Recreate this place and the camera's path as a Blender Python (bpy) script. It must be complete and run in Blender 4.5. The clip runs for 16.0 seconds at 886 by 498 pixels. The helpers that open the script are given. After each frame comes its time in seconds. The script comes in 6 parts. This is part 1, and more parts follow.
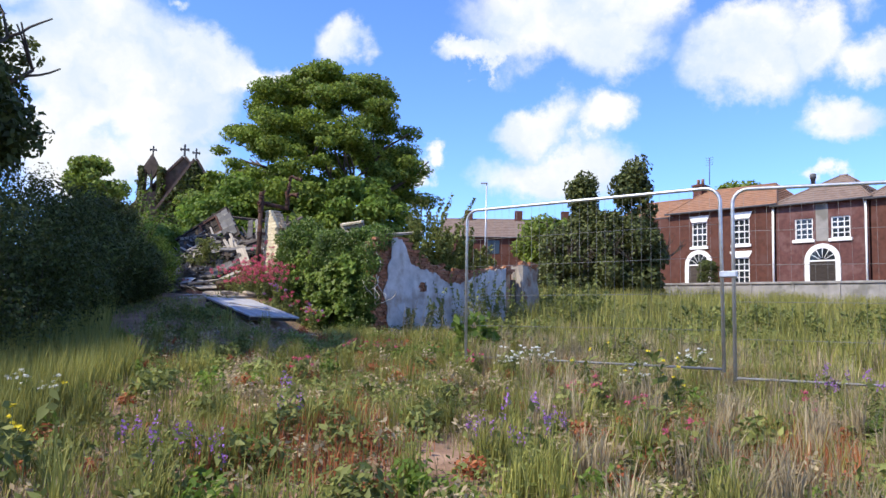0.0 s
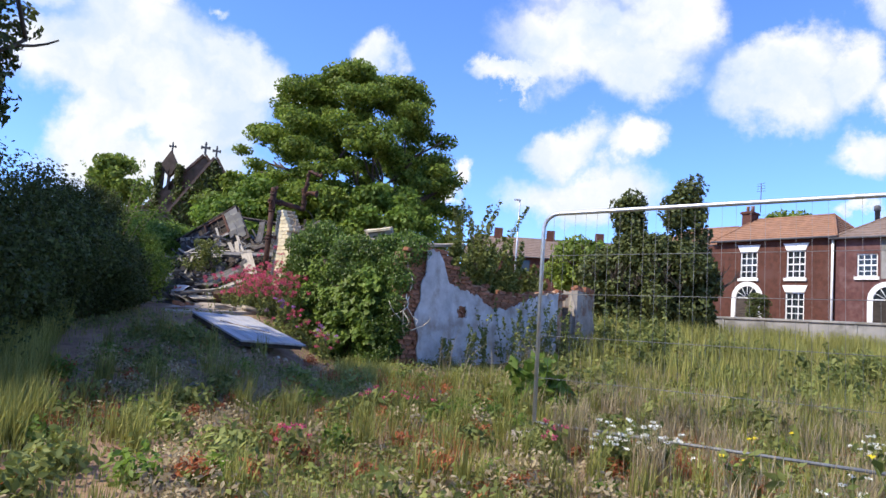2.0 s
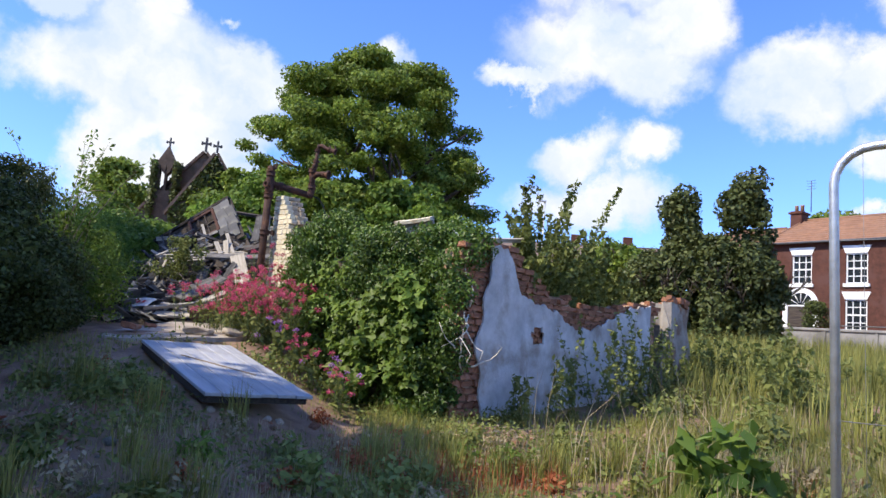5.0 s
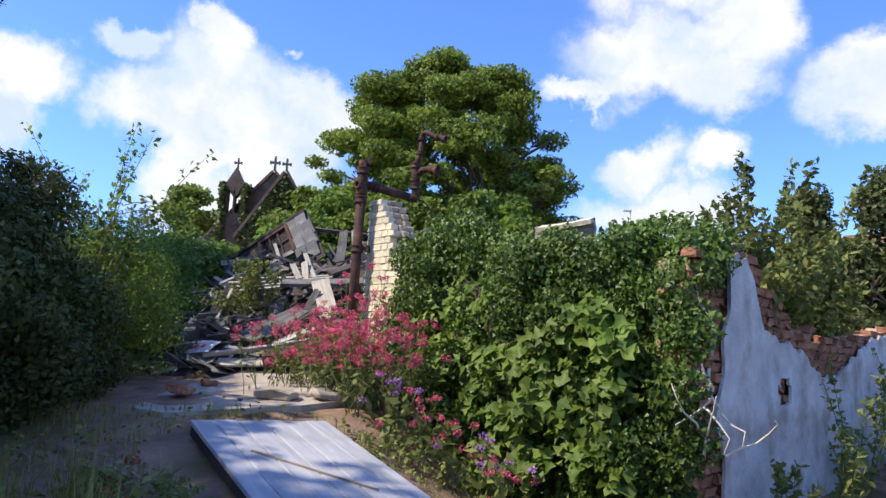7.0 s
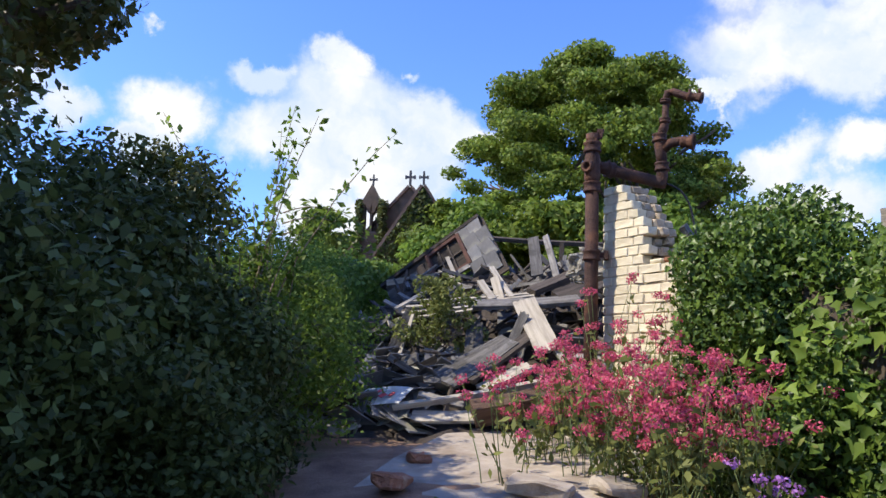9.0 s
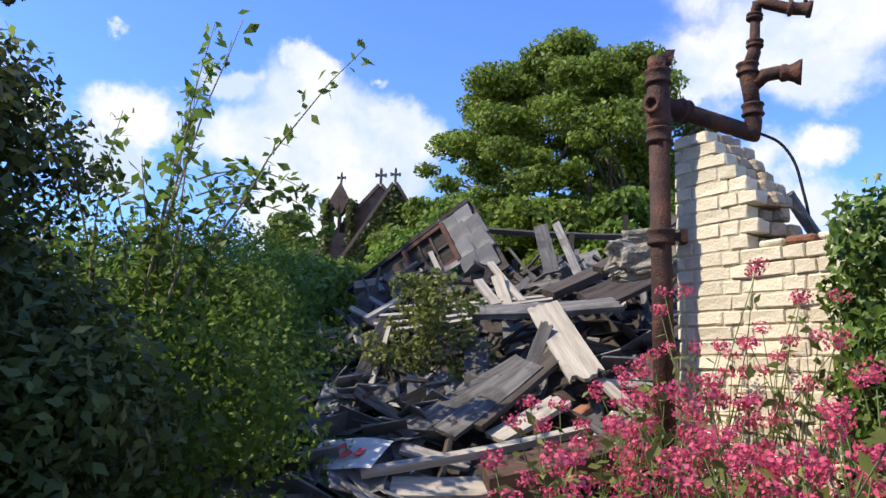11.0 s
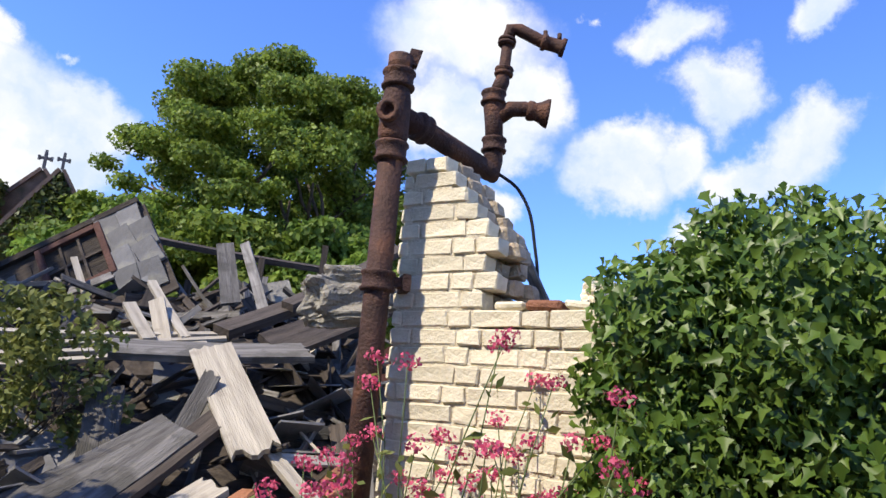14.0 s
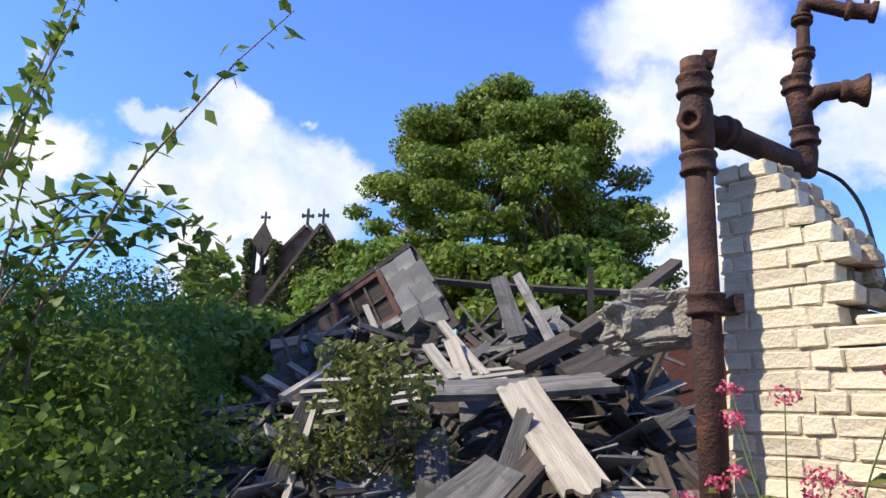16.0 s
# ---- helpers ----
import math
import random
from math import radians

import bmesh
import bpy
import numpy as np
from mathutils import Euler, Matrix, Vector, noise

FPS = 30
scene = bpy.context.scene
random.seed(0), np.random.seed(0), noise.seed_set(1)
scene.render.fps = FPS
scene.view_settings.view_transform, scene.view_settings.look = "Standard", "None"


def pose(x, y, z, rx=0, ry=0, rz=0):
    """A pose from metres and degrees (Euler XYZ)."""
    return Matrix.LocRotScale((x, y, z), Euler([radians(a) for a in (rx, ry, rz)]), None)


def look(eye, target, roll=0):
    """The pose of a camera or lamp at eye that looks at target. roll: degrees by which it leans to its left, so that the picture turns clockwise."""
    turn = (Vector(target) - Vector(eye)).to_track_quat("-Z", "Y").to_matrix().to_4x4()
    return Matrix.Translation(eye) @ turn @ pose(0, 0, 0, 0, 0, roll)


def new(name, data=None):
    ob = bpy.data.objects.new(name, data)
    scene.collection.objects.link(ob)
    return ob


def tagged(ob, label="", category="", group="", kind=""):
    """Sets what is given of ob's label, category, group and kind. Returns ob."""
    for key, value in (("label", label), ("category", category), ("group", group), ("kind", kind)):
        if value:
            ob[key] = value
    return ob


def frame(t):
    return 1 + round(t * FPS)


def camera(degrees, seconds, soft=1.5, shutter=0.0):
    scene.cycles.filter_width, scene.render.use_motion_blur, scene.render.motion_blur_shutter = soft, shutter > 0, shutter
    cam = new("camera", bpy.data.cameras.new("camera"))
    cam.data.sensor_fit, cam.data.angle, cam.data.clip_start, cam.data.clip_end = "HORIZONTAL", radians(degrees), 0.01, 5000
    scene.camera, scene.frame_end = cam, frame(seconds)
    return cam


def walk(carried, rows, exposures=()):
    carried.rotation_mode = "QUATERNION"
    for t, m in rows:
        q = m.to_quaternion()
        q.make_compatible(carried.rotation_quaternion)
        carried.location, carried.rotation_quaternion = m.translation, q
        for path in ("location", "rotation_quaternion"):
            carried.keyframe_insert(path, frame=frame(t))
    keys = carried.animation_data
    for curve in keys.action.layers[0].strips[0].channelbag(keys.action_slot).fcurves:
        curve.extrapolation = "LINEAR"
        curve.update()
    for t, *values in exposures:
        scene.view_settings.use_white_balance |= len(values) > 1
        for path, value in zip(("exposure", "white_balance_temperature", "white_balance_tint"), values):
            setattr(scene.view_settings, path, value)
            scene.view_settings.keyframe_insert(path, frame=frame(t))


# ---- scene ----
cam = camera(64.0, 16.0)
PATH = [
    (0, (0.91, -0.564, 1.122), (1.02, 1.425, 1.299), 1.6),
    (0.5, (0.913, 0.067, 1.184), (1.059, 2.052, 1.379), 1.5),
    (1, (0.835, 0.886, 1.2), (0.98, 2.869, 1.413), 2.9),
    (1.5, (0.756, 1.539, 1.268), (0.88, 3.524, 1.479), 3.1),
    (2, (0.66, 2.335, 1.343), (0.702, 4.322, 1.564), 4.7),
    (2.5, (0.582, 3.057, 1.367), (0.627, 5.044, 1.592), 4.4),
    (3, (0.563, 3.785, 1.407), (0.625, 5.771, 1.633), 3.7),
    (3.5, (0.549, 4.518, 1.483), (0.617, 6.502, 1.729), 3.9),
    (3.7, (0.492, 4.785, 1.477), (0.56, 6.769, 1.722), 3.4),
    (5.8, (-0.233, 7.133, 1.633), (-0.256, 9.119, 1.868), 4.9),
    (6, (-0.318, 7.458, 1.627), (-0.35, 9.444, 1.866), 4.1),
    (6.5, (-0.559, 8.306, 1.773), (-0.662, 10.29, 2.008), 3.5),
    (7, (-0.932, 8.951, 1.841), (-1.107, 10.924, 2.117), 3.3),
    (7.5, (-1.301, 9.271, 1.814), (-1.543, 11.234, 2.114), 4.4),
    (8, (-1.632, 10.005, 1.89), (-1.996, 11.949, 2.192), 3.5),
    (8.5, (-1.952, 10.619, 1.971), (-2.436, 12.537, 2.267), 1.4),
    (8.7, (-2.097, 10.751, 1.996), (-2.613, 12.661, 2.292), 2.1),
    (10.8, (-2.889, 12.69, 2.194), (-3.337, 14.613, 2.514), 2.7),
    (11, (-2.928, 12.861, 2.193), (-3.36, 14.787, 2.511), 1.5),
    (11.5, (-2.963, 13.194, 2.256), (-3.4, 15.119, 2.581), 1.1),
    (12, (-3.079, 13.506, 2.275), (-3.336, 15.459, 2.624), 2.0),
    (12.5, (-3.192, 13.754, 2.31), (-3.243, 15.718, 2.685), 4.5),
    (13, (-3.094, 13.838, 2.363), (-2.887, 15.784, 2.777), 6.6),
    (13.5, (-2.987, 13.86, 2.378), (-2.633, 15.776, 2.829), 6.7),
    (14, (-2.97, 13.892, 2.404), (-2.556, 15.799, 2.839), 4.6),
    (14.5, (-3.139, 14.026, 2.411), (-2.918, 15.968, 2.836), 3.9),
    (15, (-3.245, 14.041, 2.431), (-3.231, 15.997, 2.848), 2.6),
    (15.5, (-3.279, 14.033, 2.452), (-3.4, 15.982, 2.885), 2.0),
    (16, (-3.298, 14.001, 2.466), (-3.526, 15.938, 2.913), 1.7),
]
walk(cam, [(t, look(eye, target, roll)) for t, eye, target, roll in PATH])
# ---- daylight ----
SUN_WAY = Vector((-0.93, -0.37, 1.08)).normalized()
SKY = bpy.data.worlds.new("sky")
scene.world = SKY
SKY.use_nodes = True


def build_sky():
    nt = SKY.node_tree
    nt.nodes.clear()
    N, L = nt.nodes.new, nt.links.new
    out, bg = N("ShaderNodeOutputWorld"), N("ShaderNodeBackground")
    sky = N("ShaderNodeTexSky")
    sky.sky_type, sky.sun_disc = "NISHITA", False
    sky.sun_elevation = math.asin(SUN_WAY.z)
    sky.sun_rotation = math.atan2(SUN_WAY.x, SUN_WAY.y)
    sky.air_density, sky.dust_density, sky.ozone_density = 1.0, 0.2, 2.5
    geo = N("ShaderNodeTexCoord")
    warp = N("ShaderNodeTexNoise")
    warp.inputs["Scale"].default_value, warp.inputs["Detail"].default_value = 5.0, 9.0
    warp.inputs["Roughness"].default_value = 0.62
    L(geo.outputs["Generated"], warp.inputs["Vector"])
    shift = N("ShaderNodeVectorMath")
    shift.operation = "SUBTRACT"
    shift.inputs[1].default_value = (0.5, 0.5, 0.5)
    L(warp.outputs["Color"], shift.inputs[0])
    amount = N("ShaderNodeVectorMath")
    amount.operation = "SCALE"
    amount.inputs["Scale"].default_value = 0.20
    L(shift.outputs[0], amount.inputs[0])
    moved = N("ShaderNodeVectorMath")
    L(geo.outputs["Generated"], moved.inputs[0])
    L(amount.outputs[0], moved.inputs[1])
    last = None
    # cumulus heaps: bearing and height in degrees, half width and half height in degrees
    for bearing, height, wide, high in CLOUDS:
        a, e = radians(bearing), radians(height)
        centre = Vector((math.sin(a) * math.cos(e), math.cos(a) * math.cos(e), math.sin(e)))
        off = N("ShaderNodeVectorMath")
        off.operation = "SUBTRACT"
        L(moved.outputs[0], off.inputs[0])
        off.inputs[1].default_value = centre
        flat = N("ShaderNodeVectorMath")
        flat.operation = "MULTIPLY"
        L(off.outputs[0], flat.inputs[0])
        w, h = 1 / radians(wide), 1 / radians(high)
        flat.inputs[1].default_value = (w, w, h)
        size = N("ShaderNodeVectorMath")
        size.operation = "LENGTH"
        L(flat.outputs[0], size.inputs[0])
        inv = N("ShaderNodeMath")
        inv.operation = "SUBTRACT"
        inv.inputs[0].default_value = 1.0
        L(size.outputs["Value"], inv.inputs[1])
        if last is None:
            last = inv.outputs[0]
        else:
            top = N("ShaderNodeMath")
            top.operation = "SMOOTH_MAX"
            top.inputs[2].default_value = 0.15
            L(last, top.inputs[0])
            L(inv.outputs[0], top.inputs[1])
            last = top.outputs[0]
    ramp = N("ShaderNodeMapRange")
    ramp.interpolation_type = "SMOOTHSTEP"
    ramp.inputs["From Min"].default_value, ramp.inputs["From Max"].default_value = -0.04, 0.50
    L(last, ramp.inputs["Value"])
    shade = N("ShaderNodeTexNoise")
    shade.inputs["Scale"].default_value, shade.inputs["Detail"].default_value = 9.0, 5.0
    L(moved.outputs[0], shade.inputs["Vector"])
    tone = N("ShaderNodeMix")
    tone.data_type = "RGBA"
    tone.inputs["A"].default_value = (*[v * CLOUD_LIGHT for v in (0.66, 0.78, 0.94)], 1)
    tone.inputs["B"].default_value = (*[v * CLOUD_LIGHT for v in (1.0, 1.0, 1.0)], 1)
    soft = N("ShaderNodeMapRange")
    soft.inputs["From Min"].default_value, soft.inputs["From Max"].default_value = 0.34, 0.60
    L(shade.outputs["Fac"], soft.inputs["Value"])
    L(soft.outputs[0], tone.inputs["Factor"])
    blue = N("ShaderNodeMix")
    blue.data_type, blue.blend_type = "RGBA", "MULTIPLY"
    blue.inputs["Factor"].default_value = 1.0
    blue.inputs["B"].default_value = SKY_TINT
    L(sky.outputs[0], blue.inputs["A"])
    mix = N("ShaderNodeMix")
    mix.data_type = "RGBA"
    L(ramp.outputs[0], mix.inputs["Factor"])
    L(blue.outputs["Result"], mix.inputs["A"])
    L(tone.outputs["Result"], mix.inputs["B"])
    L(mix.outputs["Result"], bg.inputs["Color"])
    bg.inputs["Strength"].default_value = SKY_LIGHT
    L(bg.outputs[0], out.inputs["Surface"])


SKY_LIGHT, CLOUD_LIGHT, SKY_TINT = 0.095, 8.2, (1.10, 1.48, 2.45, 1)
CLOUDS = [
    (-23.2, 19.0, 2.2, 1.8), (-25.5, 13.7, 3.7, 4.4), (-20.6, 14.5, 5.6, 4.1), (-17.0, 14.5, 4.4, 3.0), (-23.7, 9.6, 5.0, 2.9), (-27.4, 10.7, 3.8, 3.7),
    (-18.4, 11.0, 5.3, 3.0), (-22.7, 16.6, 4.0, 3.3), (-19.9, 19.2, 1.6, 0.8), (-12.2, 17.6, 5.6, 1.8), (-5.4, 21.3, 3.0, 2.1), (3.0, 12.6, 1.2, 1.4),
    (2.1, 10.3, 1.6, 1.6), (13.2, 22.3, 7.9, 3.9), (16.4, 19.7, 4.2, 3.0), (6.5, 20.6, 3.9, 1.1), (10.1, 14.5, 3.7, 2.5), (15.5, 14.4, 3.1, 2.3),
    (12.0, 11.2, 6.3, 2.4), (25.7, 18.6, 5.5, 2.8), (30.8, 20.4, 2.9, 3.1), (33.2, 15.1, 3.4, 2.1), (31.3, 10.9, 1.5, 1.0), (29.5, 8.8, 1.3, 1.1),
    (13.7, 29.0, 7.3, 4.7), (18.9, 24.6, 3.6, 3.6), (23.8, 31.7, 1.4, 1.2), (30.0, 29.5, 3.3, 2.4), (25.9, 20.9, 4.7, 2.3), (34.5, 25.0, 3.3, 2.9),
    (37.0, 19.6, 5.9, 2.2), (40.8, 21.4, 3.6, 2.8), (42.0, 29.3, 3.1, 1.8), (-18.8, 21.7, 1.7, 0.7), (-39.1, 24.4, 1.4, 1.5), (-43.9, 16.6, 2.9, 2.3),
    (-37.5, 16.5, 2.7, 2.4), (-38.4, 13.5, 3.2, 2.9), (-23.8, 22.0, 2.5, 1.8), (-23.9, 18.5, 6.7, 4.1), (-17.5, 17.8, 5.9, 2.9), (-28.8, 16.5, 5.3, 3.5),
    (-37.2, 17.6, 3.8, 3.2), (-30.6, 20.5, 3.0, 1.5), (-39.2, 14.4, 2.4, 2.3), (55, 15, 9, 5), (-55, 18, 11, 7), (120, 25, 16, 9),
    (180, 20, 20, 8), (-110, 28, 14, 8), (62, 40, 12, 8), (200, 50, 14, 10),
]
build_sky()
sun = new("sun", bpy.data.lights.new("sun", "SUN"))
sun.data.energy, sun.data.angle, sun.data.color = 5.0, radians(0.55), (1.0, 0.90, 0.74)
sun.matrix_world = look(SUN_WAY * 60, (0, 0, 0))
scene.view_settings.exposure = 0.46


# ---- materials ----
def surface(name, low, high, scale=8.0, rough=0.85, bump=0.3, fine=90.0, third=None, third_scale=1.3, metal=0.0,
            spread=0.0, islands=0.0, stretch=(1, 1, 1), third_edge=(0.52, 0.62), clear=0.0):
    """A worn surface: two colours in coarse noise, a third in large stains, fine grain in the relief.
    spread: brightness that differs from object to object; islands: from piece to piece."""
    m = bpy.data.materials.new(name)
    m.use_nodes = True
    nt = m.node_tree
    N, L = nt.nodes.new, nt.links.new
    p = nt.nodes["Principled BSDF"]
    p.inputs["Roughness"].default_value, p.inputs["Metallic"].default_value = rough, metal
    p.inputs["Specular IOR Level"].default_value = 0.35 + clear
    co, mp = N("ShaderNodeTexCoord"), N("ShaderNodeMapping")
    mp.inputs["Scale"].default_value = stretch
    L(co.outputs["Object"], mp.inputs["Vector"])
    n1 = N("ShaderNodeTexNoise")
    n1.inputs["Scale"].default_value, n1.inputs["Detail"].default_value, n1.inputs["Roughness"].default_value = scale, 7, 0.65
    L(mp.outputs[0], n1.inputs["Vector"])
    r = N("ShaderNodeMapRange")
    r.inputs["From Min"].default_value, r.inputs["From Max"].default_value = 0.32, 0.68
    L(n1.outputs["Fac"], r.inputs["Value"])
    c = N("ShaderNodeMix")
    c.data_type = "RGBA"
    c.inputs["A"].default_value, c.inputs["B"].default_value = (*low, 1), (*high, 1)
    L(r.outputs[0], c.inputs["Factor"])
    col = c.outputs["Result"]
    if third:
        n3 = N("ShaderNodeTexNoise")
        n3.inputs["Scale"].default_value, n3.inputs["Detail"].default_value = third_scale, 6
        n3.inputs["Roughness"].default_value = 0.6
        L(co.outputs["Object"], n3.inputs["Vector"])
        r3 = N("ShaderNodeMapRange")
        r3.inputs["From Min"].default_value, r3.inputs["From Max"].default_value = third_edge
        L(n3.outputs["Fac"], r3.inputs["Value"])
        c3 = N("ShaderNodeMix")
        c3.data_type = "RGBA"
        L(r3.outputs[0], c3.inputs["Factor"])
        L(col, c3.inputs["A"])
        c3.inputs["B"].default_value = (*third, 1)
        col = c3.outputs["Result"]
    if spread or islands:
        if spread:
            src = N("ShaderNodeObjectInfo").outputs["Random"]
        else:
            src = N("ShaderNodeNewGeometry").outputs["Random Per Island"]
        k = N("ShaderNodeMapRange")
        v = spread or islands
        k.inputs["To Min"].default_value, k.inputs["To Max"].default_value = 1 - v, 1 + v
        L(src, k.inputs["Value"])
        hsv = N("ShaderNodeHueSaturation")
        L(k.outputs[0], hsv.inputs["Value"])
        L(col, hsv.inputs["Color"])
        col = hsv.outputs["Color"]
    L(col, p.inputs["Base Color"])
    if bump:
        n2 = N("ShaderNodeTexNoise")
        n2.inputs["Scale"].default_value, n2.inputs["Detail"].default_value = fine, 4
        L(mp.outputs[0], n2.inputs["Vector"])
        add = N("ShaderNodeMath")
        L(n1.outputs["Fac"], add.inputs[0])
        L(n2.outputs["Fac"], add.inputs[1])
        b = N("ShaderNodeBump")
        b.inputs["Strength"].default_value, b.inputs["Distance"].default_value = bump, 0.02
        L(add.outputs[0], b.inputs["Height"])
        L(b.outputs[0], p.inputs["Normal"])
    return m


def leaf_stuff(name, dark, light, through_light=0.35, rough=0.5, hue=0.03, value=0.35, gloss=0.25):
    """Foliage: leaf by leaf another green, lit through from behind."""
    m = bpy.data.materials.new(name)
    m.use_nodes = True
    nt = m.node_tree
    N, L = nt.nodes.new, nt.links.new
    p, out = nt.nodes["Principled BSDF"], nt.nodes["Material Output"]
    p.inputs["Roughness"].default_value, p.inputs["Specular IOR Level"].default_value = rough, gloss
    rnd = N("ShaderNodeNewGeometry").outputs["Random Per Island"]
    c = N("ShaderNodeMix")
    c.data_type = "RGBA"
    c.inputs["A"].default_value, c.inputs["B"].default_value = (*dark, 1), (*light, 1)
    L(rnd, c.inputs["Factor"])
    n = N("ShaderNodeTexNoise")
    n.inputs["Scale"].default_value, n.inputs["Detail"].default_value = 0.9, 3
    co = N("ShaderNodeTexCoord")
    L(co.outputs["Object"], n.inputs["Vector"])
    k = N("ShaderNodeMapRange")
    k.inputs["From Min"].default_value, k.inputs["From Max"].default_value = 0.3, 0.7
    k.inputs["To Min"].default_value, k.inputs["To Max"].default_value = 1 - value, 1 + value
    L(n.outputs["Fac"], k.inputs["Value"])
    h = N("ShaderNodeHueSaturation")
    L(k.outputs[0], h.inputs["Value"])
    L(c.outputs["Result"], h.inputs["Color"])
    L(h.outputs["Color"], p.inputs["Base Color"])
    t = N("ShaderNodeBsdfTranslucent")
    L(h.outputs["Color"], t.inputs["Color"])
    mix = N("ShaderNodeMixShader")
    mix.inputs["Fac"].default_value = through_light
    L(p.outputs[0], mix.inputs[1])
    L(t.outputs[0], mix.inputs[2])
    L(mix.outputs[0], out.inputs["Surface"])
    return m


EARTH = surface("earth", (0.15, 0.085, 0.055), (0.36, 0.235, 0.155), 3.0, 0.95, 0.7, 60, third=(0.15, 0.12, 0.05), third_scale=0.7)
CONCRETE = surface("concrete", (0.29, 0.245, 0.195), (0.46, 0.40, 0.33), 5.0, 0.9, 0.35, 80, third=(0.25, 0.2, 0.15), third_scale=1.6)
PALE_CONCRETE = surface("pale_concrete", (0.20, 0.185, 0.155), (0.37, 0.345, 0.29), 6.0, 0.9, 1.0, 50, third=(0.28, 0.25, 0.21), third_scale=3)
GREY_PANEL = surface("grey_panel", (0.21, 0.205, 0.195), (0.31, 0.30, 0.285), 2.0, 0.9, 0.2, 60, third=(0.16, 0.155, 0.14), third_scale=0.8)
CREAM_BRICK = surface("cream_painted_brick", (0.52, 0.455, 0.32), (0.72, 0.655, 0.50), 9.0, 0.75, 0.32, 70, third=(0.48, 0.38, 0.26), third_scale=4.5, spread=0.13, third_edge=(0.56, 0.70))
CREAM_MORTAR = surface("cream_mortar", (0.44, 0.38, 0.27), (0.64, 0.57, 0.43), 20.0, 0.9, 0.6, 90)
CORE_BRICK = surface("crumbling_core_brick", (0.30, 0.235, 0.165), (0.52, 0.43, 0.31), 9.0, 0.9, 0.6, 60, third=(0.30, 0.16, 0.10), third_scale=6, spread=0.2, third_edge=(0.55, 0.68))
RAW_BRICK = surface("bare_brick", (0.20, 0.085, 0.05), (0.38, 0.175, 0.10), 9.0, 0.9, 0.7, 60, third=(0.42, 0.33, 0.24), third_scale=5, spread=0.28, third_edge=(0.58, 0.7))
RAW_MORTAR = surface("crumbled_mortar", (0.25, 0.15, 0.09), (0.48, 0.33, 0.22), 7.0, 0.95, 0.9, 40, third=(0.3, 0.12, 0.06), third_scale=3)
WHITE_RENDER = surface("white_render", (0.36, 0.355, 0.36), (0.60, 0.595, 0.60), 3.5, 0.85, 0.35, 40, third=(0.26, 0.21, 0.17), third_scale=1.9, third_edge=(0.50, 0.70))
OLD_WOOD = surface("grey_weathered_wood", (0.055, 0.050, 0.046), (0.185, 0.174, 0.162), 6.0, 0.9, 0.6, 30, stretch=(0.35, 6, 6), spread=0.5, third=(0.075, 0.07, 0.062), third_scale=3.5)
PALE_WOOD = surface("pale_worn_wood", (0.25, 0.22, 0.18), (0.45, 0.405, 0.335), 5.0, 0.85, 0.5, 30, stretch=(0.4, 6, 6), spread=0.15, third=(0.24, 0.21, 0.17), third_scale=4, third_edge=(0.6, 0.7))
DARK_WOOD = surface("dark_timber", (0.028, 0.022, 0.019), (0.09, 0.072, 0.058), 5.0, 0.9, 0.6, 30, stretch=(0.4, 6, 6), spread=0.35)
BROWN_WOOD = surface("brown_rotten_wood", (0.07, 0.04, 0.027), (0.17, 0.105, 0.07), 5.0, 0.9, 0.6, 30, stretch=(0.4, 6, 6), spread=0.2)
ROTTEN_RED = surface("rotten_red_brown_paint", (0.05, 0.022, 0.017), (0.12, 0.055, 0.04), 7.0, 0.85, 0.5, 40)
SLATE = surface("grey_slate", (0.10, 0.098, 0.10), (0.22, 0.215, 0.215), 3.0, 0.7, 0.3, 40, spread=0.30, third=(0.26, 0.25, 0.2), third_scale=2)
SHEET = surface("pale_grey_painted_board", (0.29, 0.29, 0.30), (0.46, 0.46, 0.465), 3.0, 0.55, 0.25, 40, stretch=(0.5, 5, 5), third=(0.33, 0.32, 0.31), third_scale=2.2, third_edge=(0.58, 0.7))
RUST_IRON = surface("rusty_cast_iron", (0.034, 0.018, 0.015), (0.085, 0.043, 0.033), 9.0, 0.75, 0.5, 80, third=(0.12, 0.055, 0.034), third_scale=7, metal=0.25)
GALVANISED = surface("galvanised_steel", (0.42, 0.44, 0.46), (0.62, 0.64, 0.66), 14.0, 0.45, 0.1, 60, metal=0.75)
WIRE = surface("dull_grey_wire", (0.13, 0.135, 0.14), (0.22, 0.225, 0.23), 14.0, 0.6, 0.0, metal=0.3)
PIER_GREY = surface("grey_brown_render", (0.22, 0.19, 0.16), (0.40, 0.36, 0.31), 4.0, 0.9, 0.5, 30, third=(0.2, 0.12, 0.08), third_scale=2.5)
RUBBER_BLACK = surface("black_cable_sheath", (0.008, 0.008, 0.009), (0.02, 0.02, 0.022), 10, 0.5, 0.0)
RED_BRICK = surface("dark_red_brickwork", (0.058, 0.023, 0.016), (0.115, 0.044, 0.030), 4.0, 0.9, 0.3, 25, third=(0.10, 0.045, 0.036), third_scale=0.8)
PURPLE_BRICK = surface("purple_red_brickwork", (0.07, 0.03, 0.028), (0.135, 0.058, 0.052), 4.0, 0.9, 0.3, 25, third=(0.15, 0.08, 0.075), third_scale=0.8)
